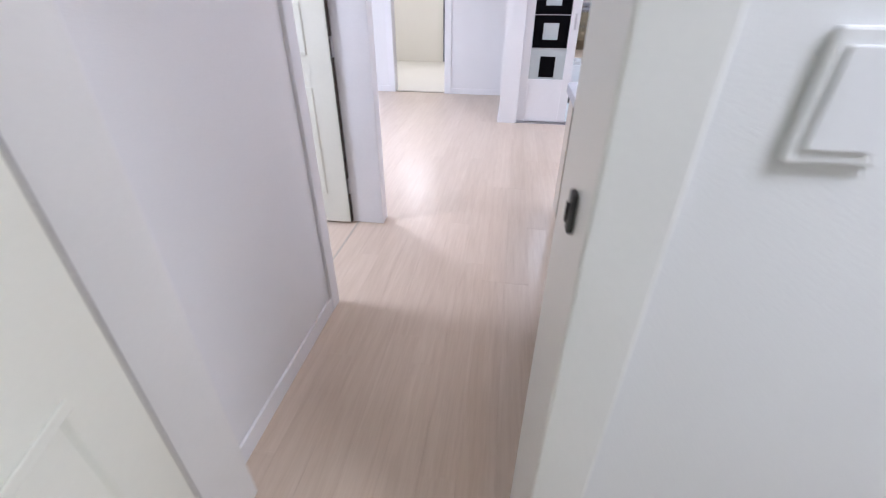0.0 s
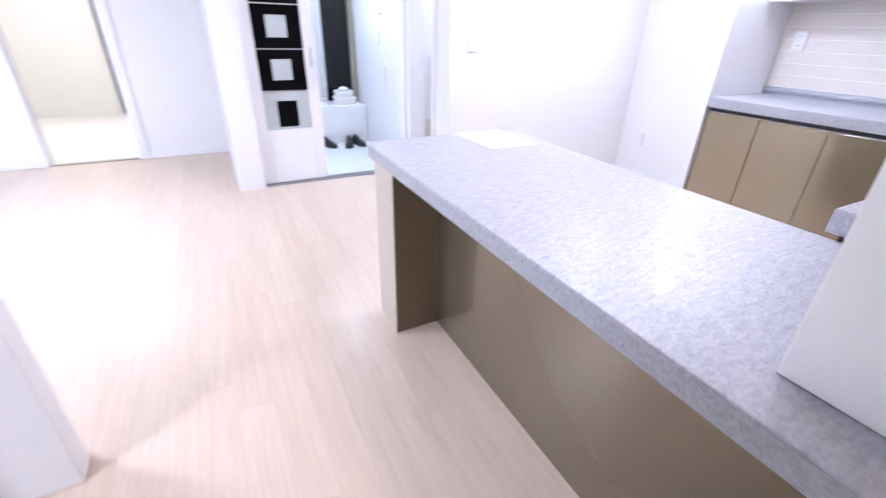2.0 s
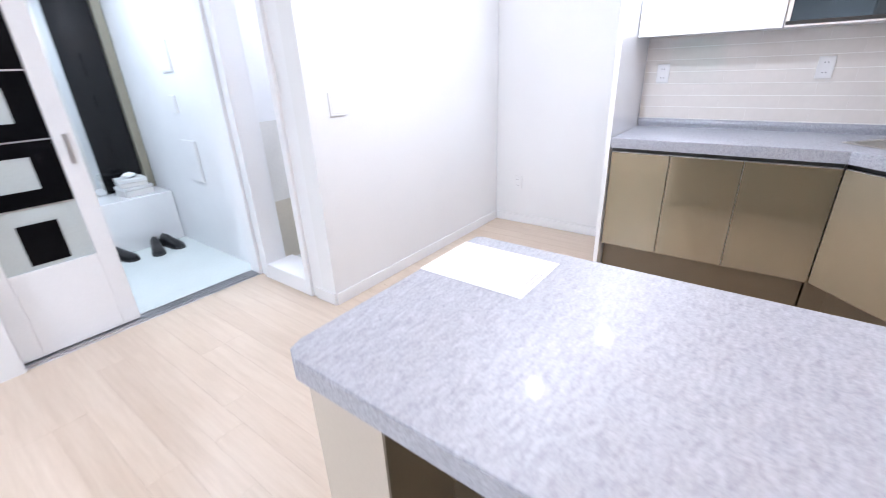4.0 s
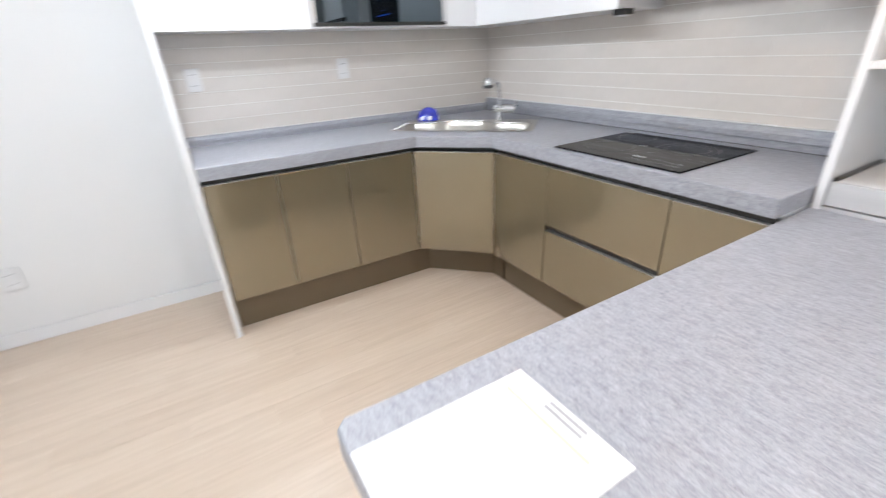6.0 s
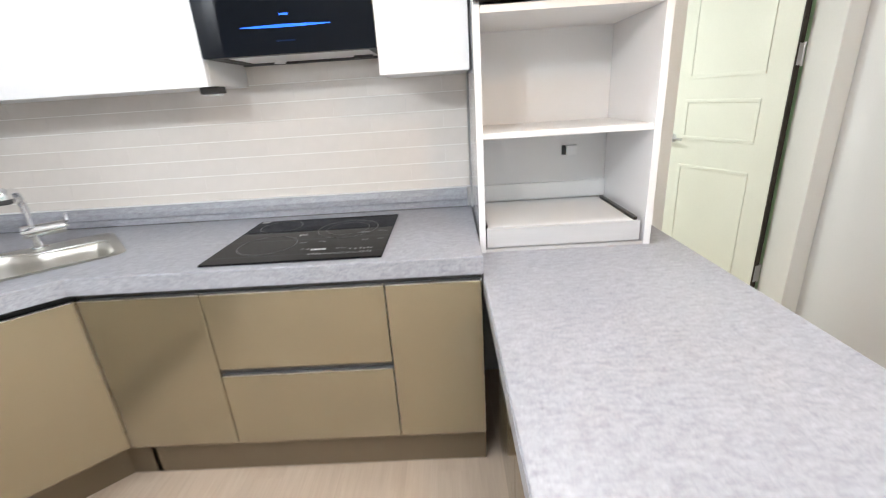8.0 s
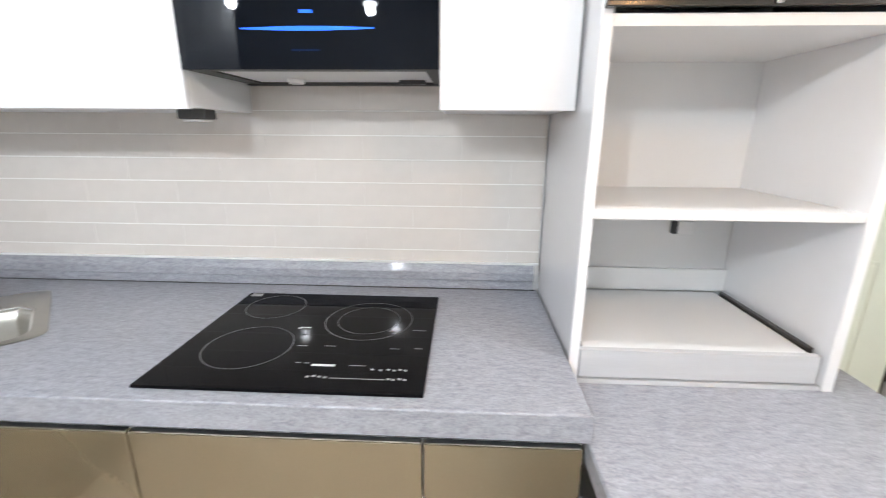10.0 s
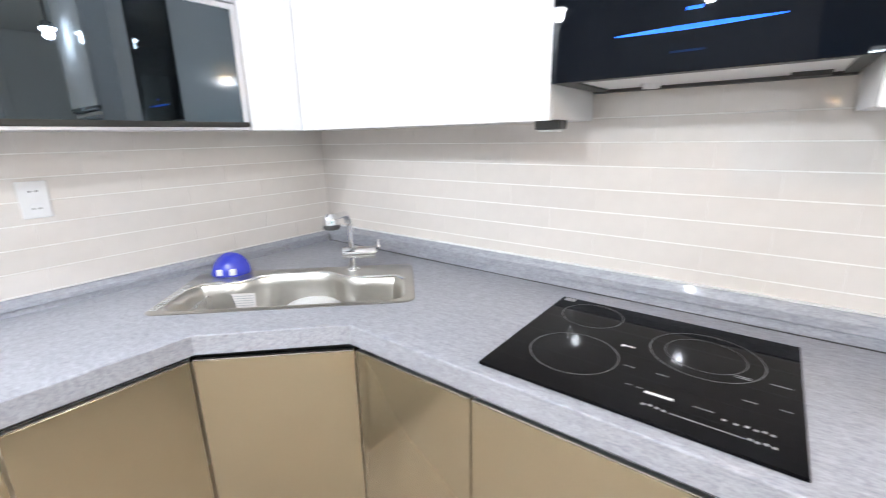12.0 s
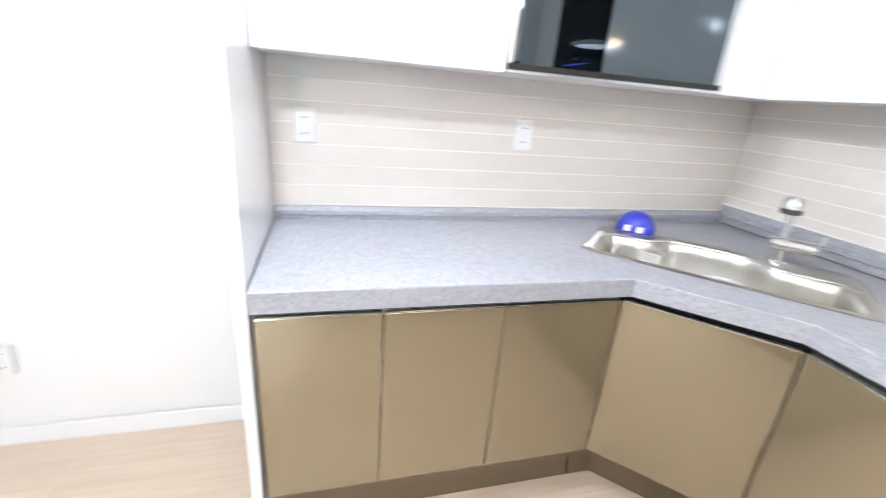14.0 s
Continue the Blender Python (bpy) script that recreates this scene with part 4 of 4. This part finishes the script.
# ---- blue dish brush holder ----
bx, by = sink_xy(-0.307, 0.165)
dish = thing("blue_dish", bx, by, ZC, "round translucent blue plastic dish propped on the sink ledge", "dish")
mt = Matrix.Translation((bx, by, ZC + 0.018)) @ pose(0, 0, 0, 0, 0, math.degrees(math.atan2(SU.y, SU.x))) @ pose(0, 0, 0, 78, 0, 0)
bm = bmesh.new()
lathe(bm, [(0.0, -0.030), (0.020, -0.028), (0.040, -0.020), (0.056, -0.007), (0.067, 0.009), (0.0735, 0.026), (0.0705, 0.026), (0.063, 0.010), (0.052, -0.005), (0.036, -0.016), (0.0, -0.025)], (0, 0, 0), 40)
bmesh.ops.transform(bm, matrix=mt @ pose(0, 0, 0, 180), verts=bm.verts[:])
bmesh.ops.bisect_plane(bm, geom=bm.verts[:] + bm.edges[:] + bm.faces[:], plane_co=(0, 0, ZC + 0.0035), plane_no=(0, 0, -1), clear_outer=True)
bmesh.ops.holes_fill(bm, edges=[e for e in bm.edges if e.is_boundary])
part("shell", bm, M_BLUE, dish, "", True)
# two white rectangles low on the face of the dish
for sx in (-0.022, 0.026):
    bm = boxes((sx - 0.011, sx + 0.011, -0.013, 0.010, 0.020, 0.0305), bevel=0.001)
    bmesh.ops.transform(bm, matrix=mt, verts=bm.verts[:])
    part("white_rectangle", bm, M_PLAST, dish, "small white rectangle")

# ---- sockets on the tiled wall ----


def wall_socket(y, z, label="white double wall socket on beige tiles", group="tile wall sockets"):
    root = thing("wall_socket", 0.004, y, z, label, "socket", group)
    part("plate", boxes((0.0025, 0.013, y - 0.036, y + 0.036, z - 0.056, z + 0.056), bevel=0.003), M_PLAST, root)
    for dz in (-0.026, 0.026):
        bm = bmesh.new()
        cyl(bm, 0, 0, 0, 0.003, 0.019, 0.019, 24, Matrix.Translation((0.0125, y, z + dz)) @ pose(0, 0, 0, 0, 90))
        o = part("outlet", bm, M_TRIM, root, "", True)
        for dy in (-0.0075, 0.0075):
            bm = bmesh.new()
            cyl(bm, 0, 0, 0, 0.0012, 0.003, 0.003, 10, Matrix.Translation((0.0152, y + dy, z + dz)) @ pose(0, 0, 0, 0, 90))
            part("pin_hole", bm, M_HOLE, o)
    return root


wall_socket(-1.845, 1.20)
wall_socket(-1.043, 1.212)
s = wall_socket(-2.86, 0.36, "white double wall socket in the fridge alcove", "alcove socket")


def switch_plate(name, m, w, h, label):
    root = new(name)
    tagged(root, label, "switch")
    part("plate", boxes((-w / 2, w / 2, -0.009, 0, -h / 2, h / 2), bevel=0.003), M_PLAST, root)
    part("rocker", boxes((-w / 2 + 0.012, w / 2 - 0.012, -0.013, -0.0092, -h / 2 + 0.014, h / 2 - 0.014), bevel=0.002), M_TRIM, root)
    root.matrix_world = m
    return root


switch_plate("light_switch", pose(1.69, -3.0748, 1.13, 0, 0, 180), 0.115, 0.12, "white light switch on the alcove wall")
switch_plate("light_switch", pose(2.928, 0.4503, 1.205, 0, 0, 180), 0.085, 0.12, "white light switch beside the bedroom door")
switch_plate("strike_plate", pose(3.1402, 0.375, 1.035, 0, 0, 90), 0.024, 0.058, "metal strike plate in the door frame")
for ob in bpy.data.objects:
    if ob.name.startswith("strike_plate"):
        for c in ob.children:
            c.data.materials[0] = M_HOLE

# ---- papers on the peninsula ----
paper = thing("printed_sheet", 2.38, -1.73, ZP, "white printed sheet of paper lying on the peninsula", "paper")
PX0, PX1, PY0, PY1 = 2.266, 2.484, -1.874, -1.580
part("sheet", boxes((PX0, PX1, PY0, PY1, ZP + 0.0006, ZP + 0.0014)), M_PAPER, paper)
zp = ZP + 0.0015
part("rule", boxes((PX0 + 0.02, PX1 - 0.035, -1.627, -1.621, zp, zp + 0.0003)), M_YEL, paper, "pale orange printed rule")
rnd = random.Random(4)
for i in range(9):
    y = -1.642 - i * 0.0115
    part("text_line", boxes((PX0 + 0.06 + 0.01 * (i % 3), PX0 + 0.06 + rnd.uniform(0.03, 0.06), y - 0.0008, y + 0.0008, zp, zp + 0.0003)), M_INK, paper)
for i in range(2):
    part("heading", boxes((PX0 + 0.08, PX0 + 0.15, -1.594 - i * 0.011, -1.588 - i * 0.011, zp, zp + 0.0003)), M_INK, paper)

# ---- ceiling lamps ----


def bulb(x, y):
    root = thing("ceiling_lamp", x, y, CEIL, "hanging ceiling bulb lamp with a white glowing half-globe", "lamp", "kitchen ceiling lamps")
    bm = bmesh.new()
    lathe(bm, [(0.05, 0.0), (0.05, -0.012), (0.012, -0.02), (0.006, -0.03), (0.006, -0.18), (0.026, -0.188), (0.030, -0.22), (0.0, -0.22)], (x, y, CEIL - 0.0005), 24)
    part("holder", bm, M_HOLE, root, "dark lamp holder", True)
    bm = bmesh.new()
    lathe(bm, [(0.028, -0.2205), (0.037, -0.224), (0.040, -0.230), (0.036, -0.238), (0.022, -0.243), (0.0, -0.2445)], (x, y, CEIL), 24)
    part("globe", bm, M_SPOT, root, "", True)


for bx2, by2 in [*BULBS, (2.52, -0.50)]:
    bulb(bx2, by2)


def flat_lamp(name, x, y, w, label, mat=M_BULB):
    root = thing(name, x, y, CEIL, label, "lamp")
    part("base", boxes((x - w / 2, x + w / 2, y - w / 2, y + w / 2, CEIL - 0.03, CEIL - 0.0005), bevel=0.004), M_PLAST, root)
    part("diffuser", boxes((x - w / 2 + 0.02, x + w / 2 - 0.02, y - w / 2 + 0.02, y + w / 2 - 0.02, CEIL - 0.07, CEIL - 0.0305), bevel=0.01), mat, root)


flat_lamp("living_lamp", 5.45, -2.8, 0.6, "square white glowing living room ceiling lamp")
# added fixture over the bedroom fill, out of view
flat_lamp("bedroom_fill_lamp", 2.25, 0.95, 0.45, "unseen square white glowing bedroom lamp, added to brighten the wall by the door")
flat_lamp("side_room_lamp", 5.2, -0.66, 0.45, "square white glowing side room ceiling lamp")
# unseen fixtures added to go with the three fills
flat_lamp("far_room_fill_lamp", 4.9, -6.6, 0.45, "unseen square white glowing lamp added to light the far room")
flat_lamp("entry_fill_lamp", 2.5, -4.6, 0.16, "unseen small white glowing lamp added to light the entrance")
flat_lamp("bath_fill_lamp", 1.0, -3.6, 0.16, "unseen small white glowing lamp added to light the bathroom")

pend = thing("pendant_lamp", 2.5, -1.12, CEIL, "black pendant lamp with an amber glowing ribbed glass", "lamp")
bm = bmesh.new()
tube(bm, [(2.5, -1.12, CEIL - 0.001), (2.5, -1.12, 2.06)], 0.004, 8)
part("cord", bm, M_HOLE, pend)
bm = bmesh.new()
lathe(bm, [(0.0, 0.16), (0.03, 0.16), (0.035, 0.12), (0.06, 0.10), (0.07, 0.085), (0.0, 0.085)], (2.5, -1.12, 1.9), 24)
part("cap", bm, M_HOLE, pend, "", True)
bm = bmesh.new()
prof = [(0.06, 0.084)]
for i in range(5):
    prof += [(0.072 - 0.006 * i, 0.075 - i * 0.018), (0.062 - 0.006 * i, 0.066 - i * 0.018)]
prof += [(0.0, -0.02)]
lathe(bm, prof, (2.5, -1.12, 1.9), 28)
part("shade", bm, M_AMBER, pend, "amber ribbed glass", True)

# ---- entrance ----
slide = thing("sliding_door", 2.9, -3.93, 0, "white framed sliding door with black and clear glass squares", "door")
SX0, SX1, SY0, SY1 = 2.625, 3.148, -3.965, -3.93
part("frame", boxes((SX0, SX0 + 0.085, SY0, SY1, 0.012, 2.09), (SX1 - 0.085, SX1, SY0, SY1, 0.012, 2.09), (SX0 + 0.085, SX1 - 0.085, SY0, SY1, 0.012, 0.45), (SX0 + 0.085, SX1 - 0.085, SY0, SY1, 1.95, 2.09), bevel=0.003), M_TRIM, slide)
gx0, gx1 = SX0 + 0.085, SX1 - 0.085
part("clear_glass", boxes((gx0, gx1, SY0 + 0.012, SY0 + 0.018, 0.45, 1.95)), M_FROST, slide, "etched pale glass")
ys = (SY0 + 0.0185, SY0 + 0.022)
w = gx1 - gx0
for k in range(5):
    z0 = 0.45 + k * 0.30
    if k == 0:
        part("black_pane", boxes((gx0 + w * 0.28, gx1 - w * 0.28, *ys, z0 + 0.02, z0 + 0.22)), M_BGLASS, slide)
    else:
        bm = boxes((gx0 + 0.004, gx1 - 0.004, *ys, z0, z0 + 0.075), (gx0 + 0.004, gx1 - 0.004, *ys, z0 + 0.225, z0 + 0.292), (gx0 + 0.004, gx0 + w * 0.30, *ys, z0 + 0.075, z0 + 0.225), (gx1 - w * 0.28, gx1 - 0.004, *ys, z0 + 0.075, z0 + 0.225))
        part("black_pane", bm, M_BGLASS, slide, "black glass square with a clear middle")
    part("lead_line", boxes((gx0, gx1, SY0 + 0.0225, SY0 + 0.026, z0 + 0.294, z0 + 0.299)), M_ALU, slide)
part("pull", boxes((SX0 + 0.03, SX0 + 0.05, SY1 + 0.0005, SY1 + 0.006, 0.92, 1.06), bevel=0.001), M_ALU, slide, "metal finger pull")
track = structure("trim_track", boxes(*[(1.84, 3.15, -3.985 + i * 0.026, -3.973 + i * 0.026, -0.004, 0.008) for i in range(4)], (1.84, 3.15, -3.99, -3.88, -0.008, -0.003)), M_ALU, "metal floor track of the sliding door", "threshold")
structure("trim_entry_post", boxes((1.836, 1.90, -3.99, -3.87, 0, 2.1), bevel=0.003), M_TRIM, "white post of the entrance opening", "door frame")

bench = thing("shoe_bench", 2.4, -5.35, 0, "low white entrance bench under dark mirror doors", "cabinet")
part("body", boxes((1.84, 3.10, -5.545, -5.16, 0.002, 0.42), bevel=0.004), M_GLOSS, bench)
mirdoor = thing("mirror_cabinet", 2.4, -5.5, 0.9, "tall entrance cabinet with a black and a silver mirror door", "cabinet")
part("black_door", boxes((1.907, 2.19, -5.548, -5.50, 0.424, 2.2), bevel=0.002), M_SMOKE, mirdoor)
part("mirror_door", boxes((2.195, 2.62, -5.548, -5.50, 0.424, 2.2), bevel=0.002), M_MIRR, mirdoor)
part("frame", boxes((1.84, 1.902, -5.548, -5.46, 0.424, 2.2), bevel=0.002), surface("olive_metal_frame", (0.30, 0.28, 0.22), 0.4, metal=0.3), mirdoor)
part("black_door", boxes((2.625, 3.10, -5.548, -5.50, 0.424, 2.2), bevel=0.002), M_SMOKE, mirdoor)
for i, (w2, h2, dx, a) in enumerate(((0.21, 0.075, 0.0, 4), (0.19, 0.06, 0.008, -6))):
    b3 = thing("shoe_box", 2.05, -5.33, 0.42, "white cardboard shoe box stacked on the bench", "box", "shoe boxes")
    z0 = 0.421 + i * 0.077
    bm = boxes((-w2 / 2, w2 / 2, -0.09, 0.09, 0, h2 - 0.026), bevel=0.003)
    mm = Matrix.Translation((2.05 + dx, -5.32, z0)) @ pose(0, 0, 0, 0, 0, a)
    bmesh.ops.transform(bm, matrix=mm, verts=bm.verts[:])
    part("box_body", bm, M_BOX, b3)
    bm = boxes((-w2 / 2 - 0.003, w2 / 2 + 0.003, -0.093, 0.093, h2 - 0.025, h2), bevel=0.003)
    bmesh.ops.transform(bm, matrix=mm, verts=bm.verts[:])
    part("lid", bm, M_PLAST, b3)
cloth = thing("tissue_pack", 2.06, -5.32, 0.56, "crumpled white tissue pack on the shoe boxes", "packet")
bm = bmesh.new()
bmesh.ops.create_icosphere(bm, subdivisions=3, radius=1.0)
for v in bm.verts:
    k = 1 + 0.35 * noise.noise(v.co * 2.2)
    v.co = Vector((2.06 + v.co.x * 0.05 * k, -5.32 + v.co.y * 0.04 * k, 0.578 + v.co.z * 0.022 * k))
part("wrap", bm, M_PAPER, cloth, "", True)


def shoe(x, y, a):
    root = new("shoe")
    tagged(root, "black leather shoe on the entrance floor", "shoe", "shoes in the entrance")
    bm = bmesh.new()
    prof = [(-0.13, 0.030, 0.055), (-0.10, 0.036, 0.085), (-0.05, 0.036, 0.085), (0.0, 0.038, 0.065), (0.06, 0.045, 0.05), (0.11, 0.04, 0.038), (0.14, 0.016, 0.028)]
    rings = []
    for px2, w2, h2 in prof:
        rings.append([bm.verts.new((px2, w2 * math.cos(radians(t)), 0.018 + h2 * max(0.0, math.sin(radians(t))) ** 0.8)) for t in range(0, 181, 20)])
    for r0, r1 in zip(rings, rings[1:]):
        for i in range(len(r0) - 1):
            bm.faces.new((r0[i], r0[i + 1], r1[i + 1], r1[i]))
    for r0 in (rings[0], rings[-1]):
        bm.faces.new(r0)
    part("upper", bm, M_SHOE, root, "", True)
    bm = bmesh.new()
    pts = [(p, w2 + 0.003) for p, w2, _ in prof]
    o = [(p, w2) for p, w2 in pts] + [(p, -w2) for p, w2 in reversed(pts)]
    bm.free()
    part("sole", slab(o, [], 0.0, 0.018), M_HOLE, root)
    root.matrix_world = pose(x, y, -0.003, 0, 0, a)
    return root


shoe(2.00, -5.02, 100)
shoe(2.12, -5.0, 75)
shoe(2.34, -5.06, 110)
shoe(2.45, -5.03, 85)

for y, z, w2, h2 in ((-4.62, 1.43, 0.16, 0.20), (-4.66, 1.12, 0.08, 0.12), (-4.60, 0.72, 0.22, 0.30)):
    cv = thing("cover_plate", 1.838, y, z, "white cover plate on the entrance wall", "cover plate", "entrance cover plates")
    part("plate", boxes((1.8355, 1.848, y - w2 / 2, y + w2 / 2, z - h2 / 2, z + h2 / 2), bevel=0.004), M_PLAST, cv)
    part("flap", boxes((1.8482, 1.851, y - w2 / 2 + 0.015, y + w2 / 2 - 0.015, z - h2 / 2 + 0.015, z + h2 / 2 - 0.015), bevel=0.001), M_TRIM, cv)

# ---- wall tiles ----
TP, TW, TH = 0.0705, 0.30, 0.0681
tile_mesh = {}


def tile_piece(w, h):
    key = (round(w, 4), round(h, 4))
    if key not in tile_mesh:
        bm = bmesh.new()
        a = [bm.verts.new(p) for p in ((0, 0, 0), (w, 0, 0), (w, 0, h), (0, 0, h))]
        e = 0.0008
        b2 = [bm.verts.new(p) for p in ((0.0003, -0.0045, e), (w - 0.0003, -0.0045, e), (w - 0.0003, -0.0045, h - e), (0.0003, -0.0045, h - e))]
        bm.faces.new(b2)
        for i in range(4):
            bm.faces.new((a[i], a[(i + 1) % 4], b2[(i + 1) % 4], b2[i]))
        me = bpy.data.meshes.new("tile")
        bmesh.ops.recalc_face_normals(bm, faces=bm.faces[:])
        bm.to_mesh(me)
        bm.free()
        me.materials.append(M_TILE)
        tile_mesh[key] = me
    return tile_mesh[key]


def tile_field(parent, origin, turn, length, z_top, z_low, shift):
    rnd = random.Random(len(parent.children) + 7)
    k = 0
    z = z_top - TP
    while z > z_low - TP:
        z0 = max(z, z_low)
        u = -shift if k % 2 else 0.0
        while u < length - 0.01:
            a, b2 = max(0.0, u), min(length, u + TW)
            if b2 - a > 0.02:
                ob = new("tile", tile_piece(b2 - a - 0.0004, z + TH - z0))
                ob.parent = parent
                ob.matrix_world = Matrix.Translation(origin) @ pose(0, 0, 0, 0, 0, turn) @ pose(a + 0.0002, 0, z0, rnd.uniform(-0.01, 0.01), 0, rnd.uniform(-0.01, 0.01))
            u += TW
        z -= TP
        k += 1


grout = structure("tile_bed_north", boxes((0.0, 2.2, YA - 0.0026, YA + 0.0055, ZC + 0.05, 1.56)), M_GROUT, "pale grout bed behind the tiles", "wall")
tile_field(grout, (0.0, YA + 0.001, 0), 0, 2.2, 1.421 + 2 * TP, ZC + 0.088, 0.15)
grout2 = structure("tile_bed_west", boxes((-0.0055, 0.0026, -1.956, YA - 0.003, ZC + 0.03, 1.45)), M_GROUT, "pale grout bed behind the tiles", "wall")
tile_field(grout2, (-0.001, -1.956, 0), 90, 1.996, 1.421 + 0 * TP, ZC + 0.053, 0.15)

# ---- floor boards ----
PW, PL = 0.118, 1.20
floor = structure("floor", boxes((-0.0, 4.16, -5.24, 0.45, -0.012, -0.0035), (4.16, 6.5, -5.24, -1.50, -0.012, -0.0035)), surface("board_joint", (0.62, 0.515, 0.415), 0.6), "pale oak laminate floor", "floor")
plank_mesh = {}


def plank(w, l):
    key = (round(w, 4), round(l, 4))
    if key not in plank_mesh:
        bm = bmesh.new()
        e = 0.0005
        a = [bm.verts.new(p) for p in ((0.0003, 0.0003, -0.0005), (w - 0.0003, 0.0003, -0.0005), (w - 0.0003, l - 0.0003, -0.0005), (0.0003, l - 0.0003, -0.0005))]
        b2 = [bm.verts.new(p) for p in ((e, e, 0), (w - e, e, 0), (w - e, l - e, 0), (e, l - e, 0))]
        bm.faces.new(b2)
        for i in range(4):
            bm.faces.new((a[i], a[(i + 1) % 4], b2[(i + 1) % 4], b2[i]))
        me = bpy.data.meshes.new("plank")
        bmesh.ops.recalc_face_normals(bm, faces=bm.faces[:])
        bm.to_mesh(me)
        bm.free()
        me.materials.append(M_WOOD)
        plank_mesh[key] = me
    return plank_mesh[key]


def lay(spans):
    """Boards along y in columns from x = 0; spans(x) gives the columns' start and end."""
    rnd = random.Random(11)
    x = 0.0
    while x < 6.5 - 0.02:
        w = min(PW, 6.5 - x)
        y0, y1 = spans(x + w / 2)
        y = -5.22 - rnd.choice((0.0, 0.15, 0.3, 0.45, 0.6, 0.75, 0.9, 1.05))
        while y < y1 - 0.02:
            a, b2 = max(y, y0), min(y + PL, y1)
            if b2 - a > 0.03:
                ob = new("plank", plank(w, b2 - a))
                ob.location = (x, a, 0)
                ob.parent = floor
            y += PL
        x += PW


def floor_span(x):
    if x < 1.92:
        return -3.075, YA
    if x < 3.02:
        return -3.875, YA
    if x < 3.34:
        return -3.875, 0.45
    return (-5.22, 0.45) if x < 4.16 else (-5.22, -1.50)


lay(floor_span)
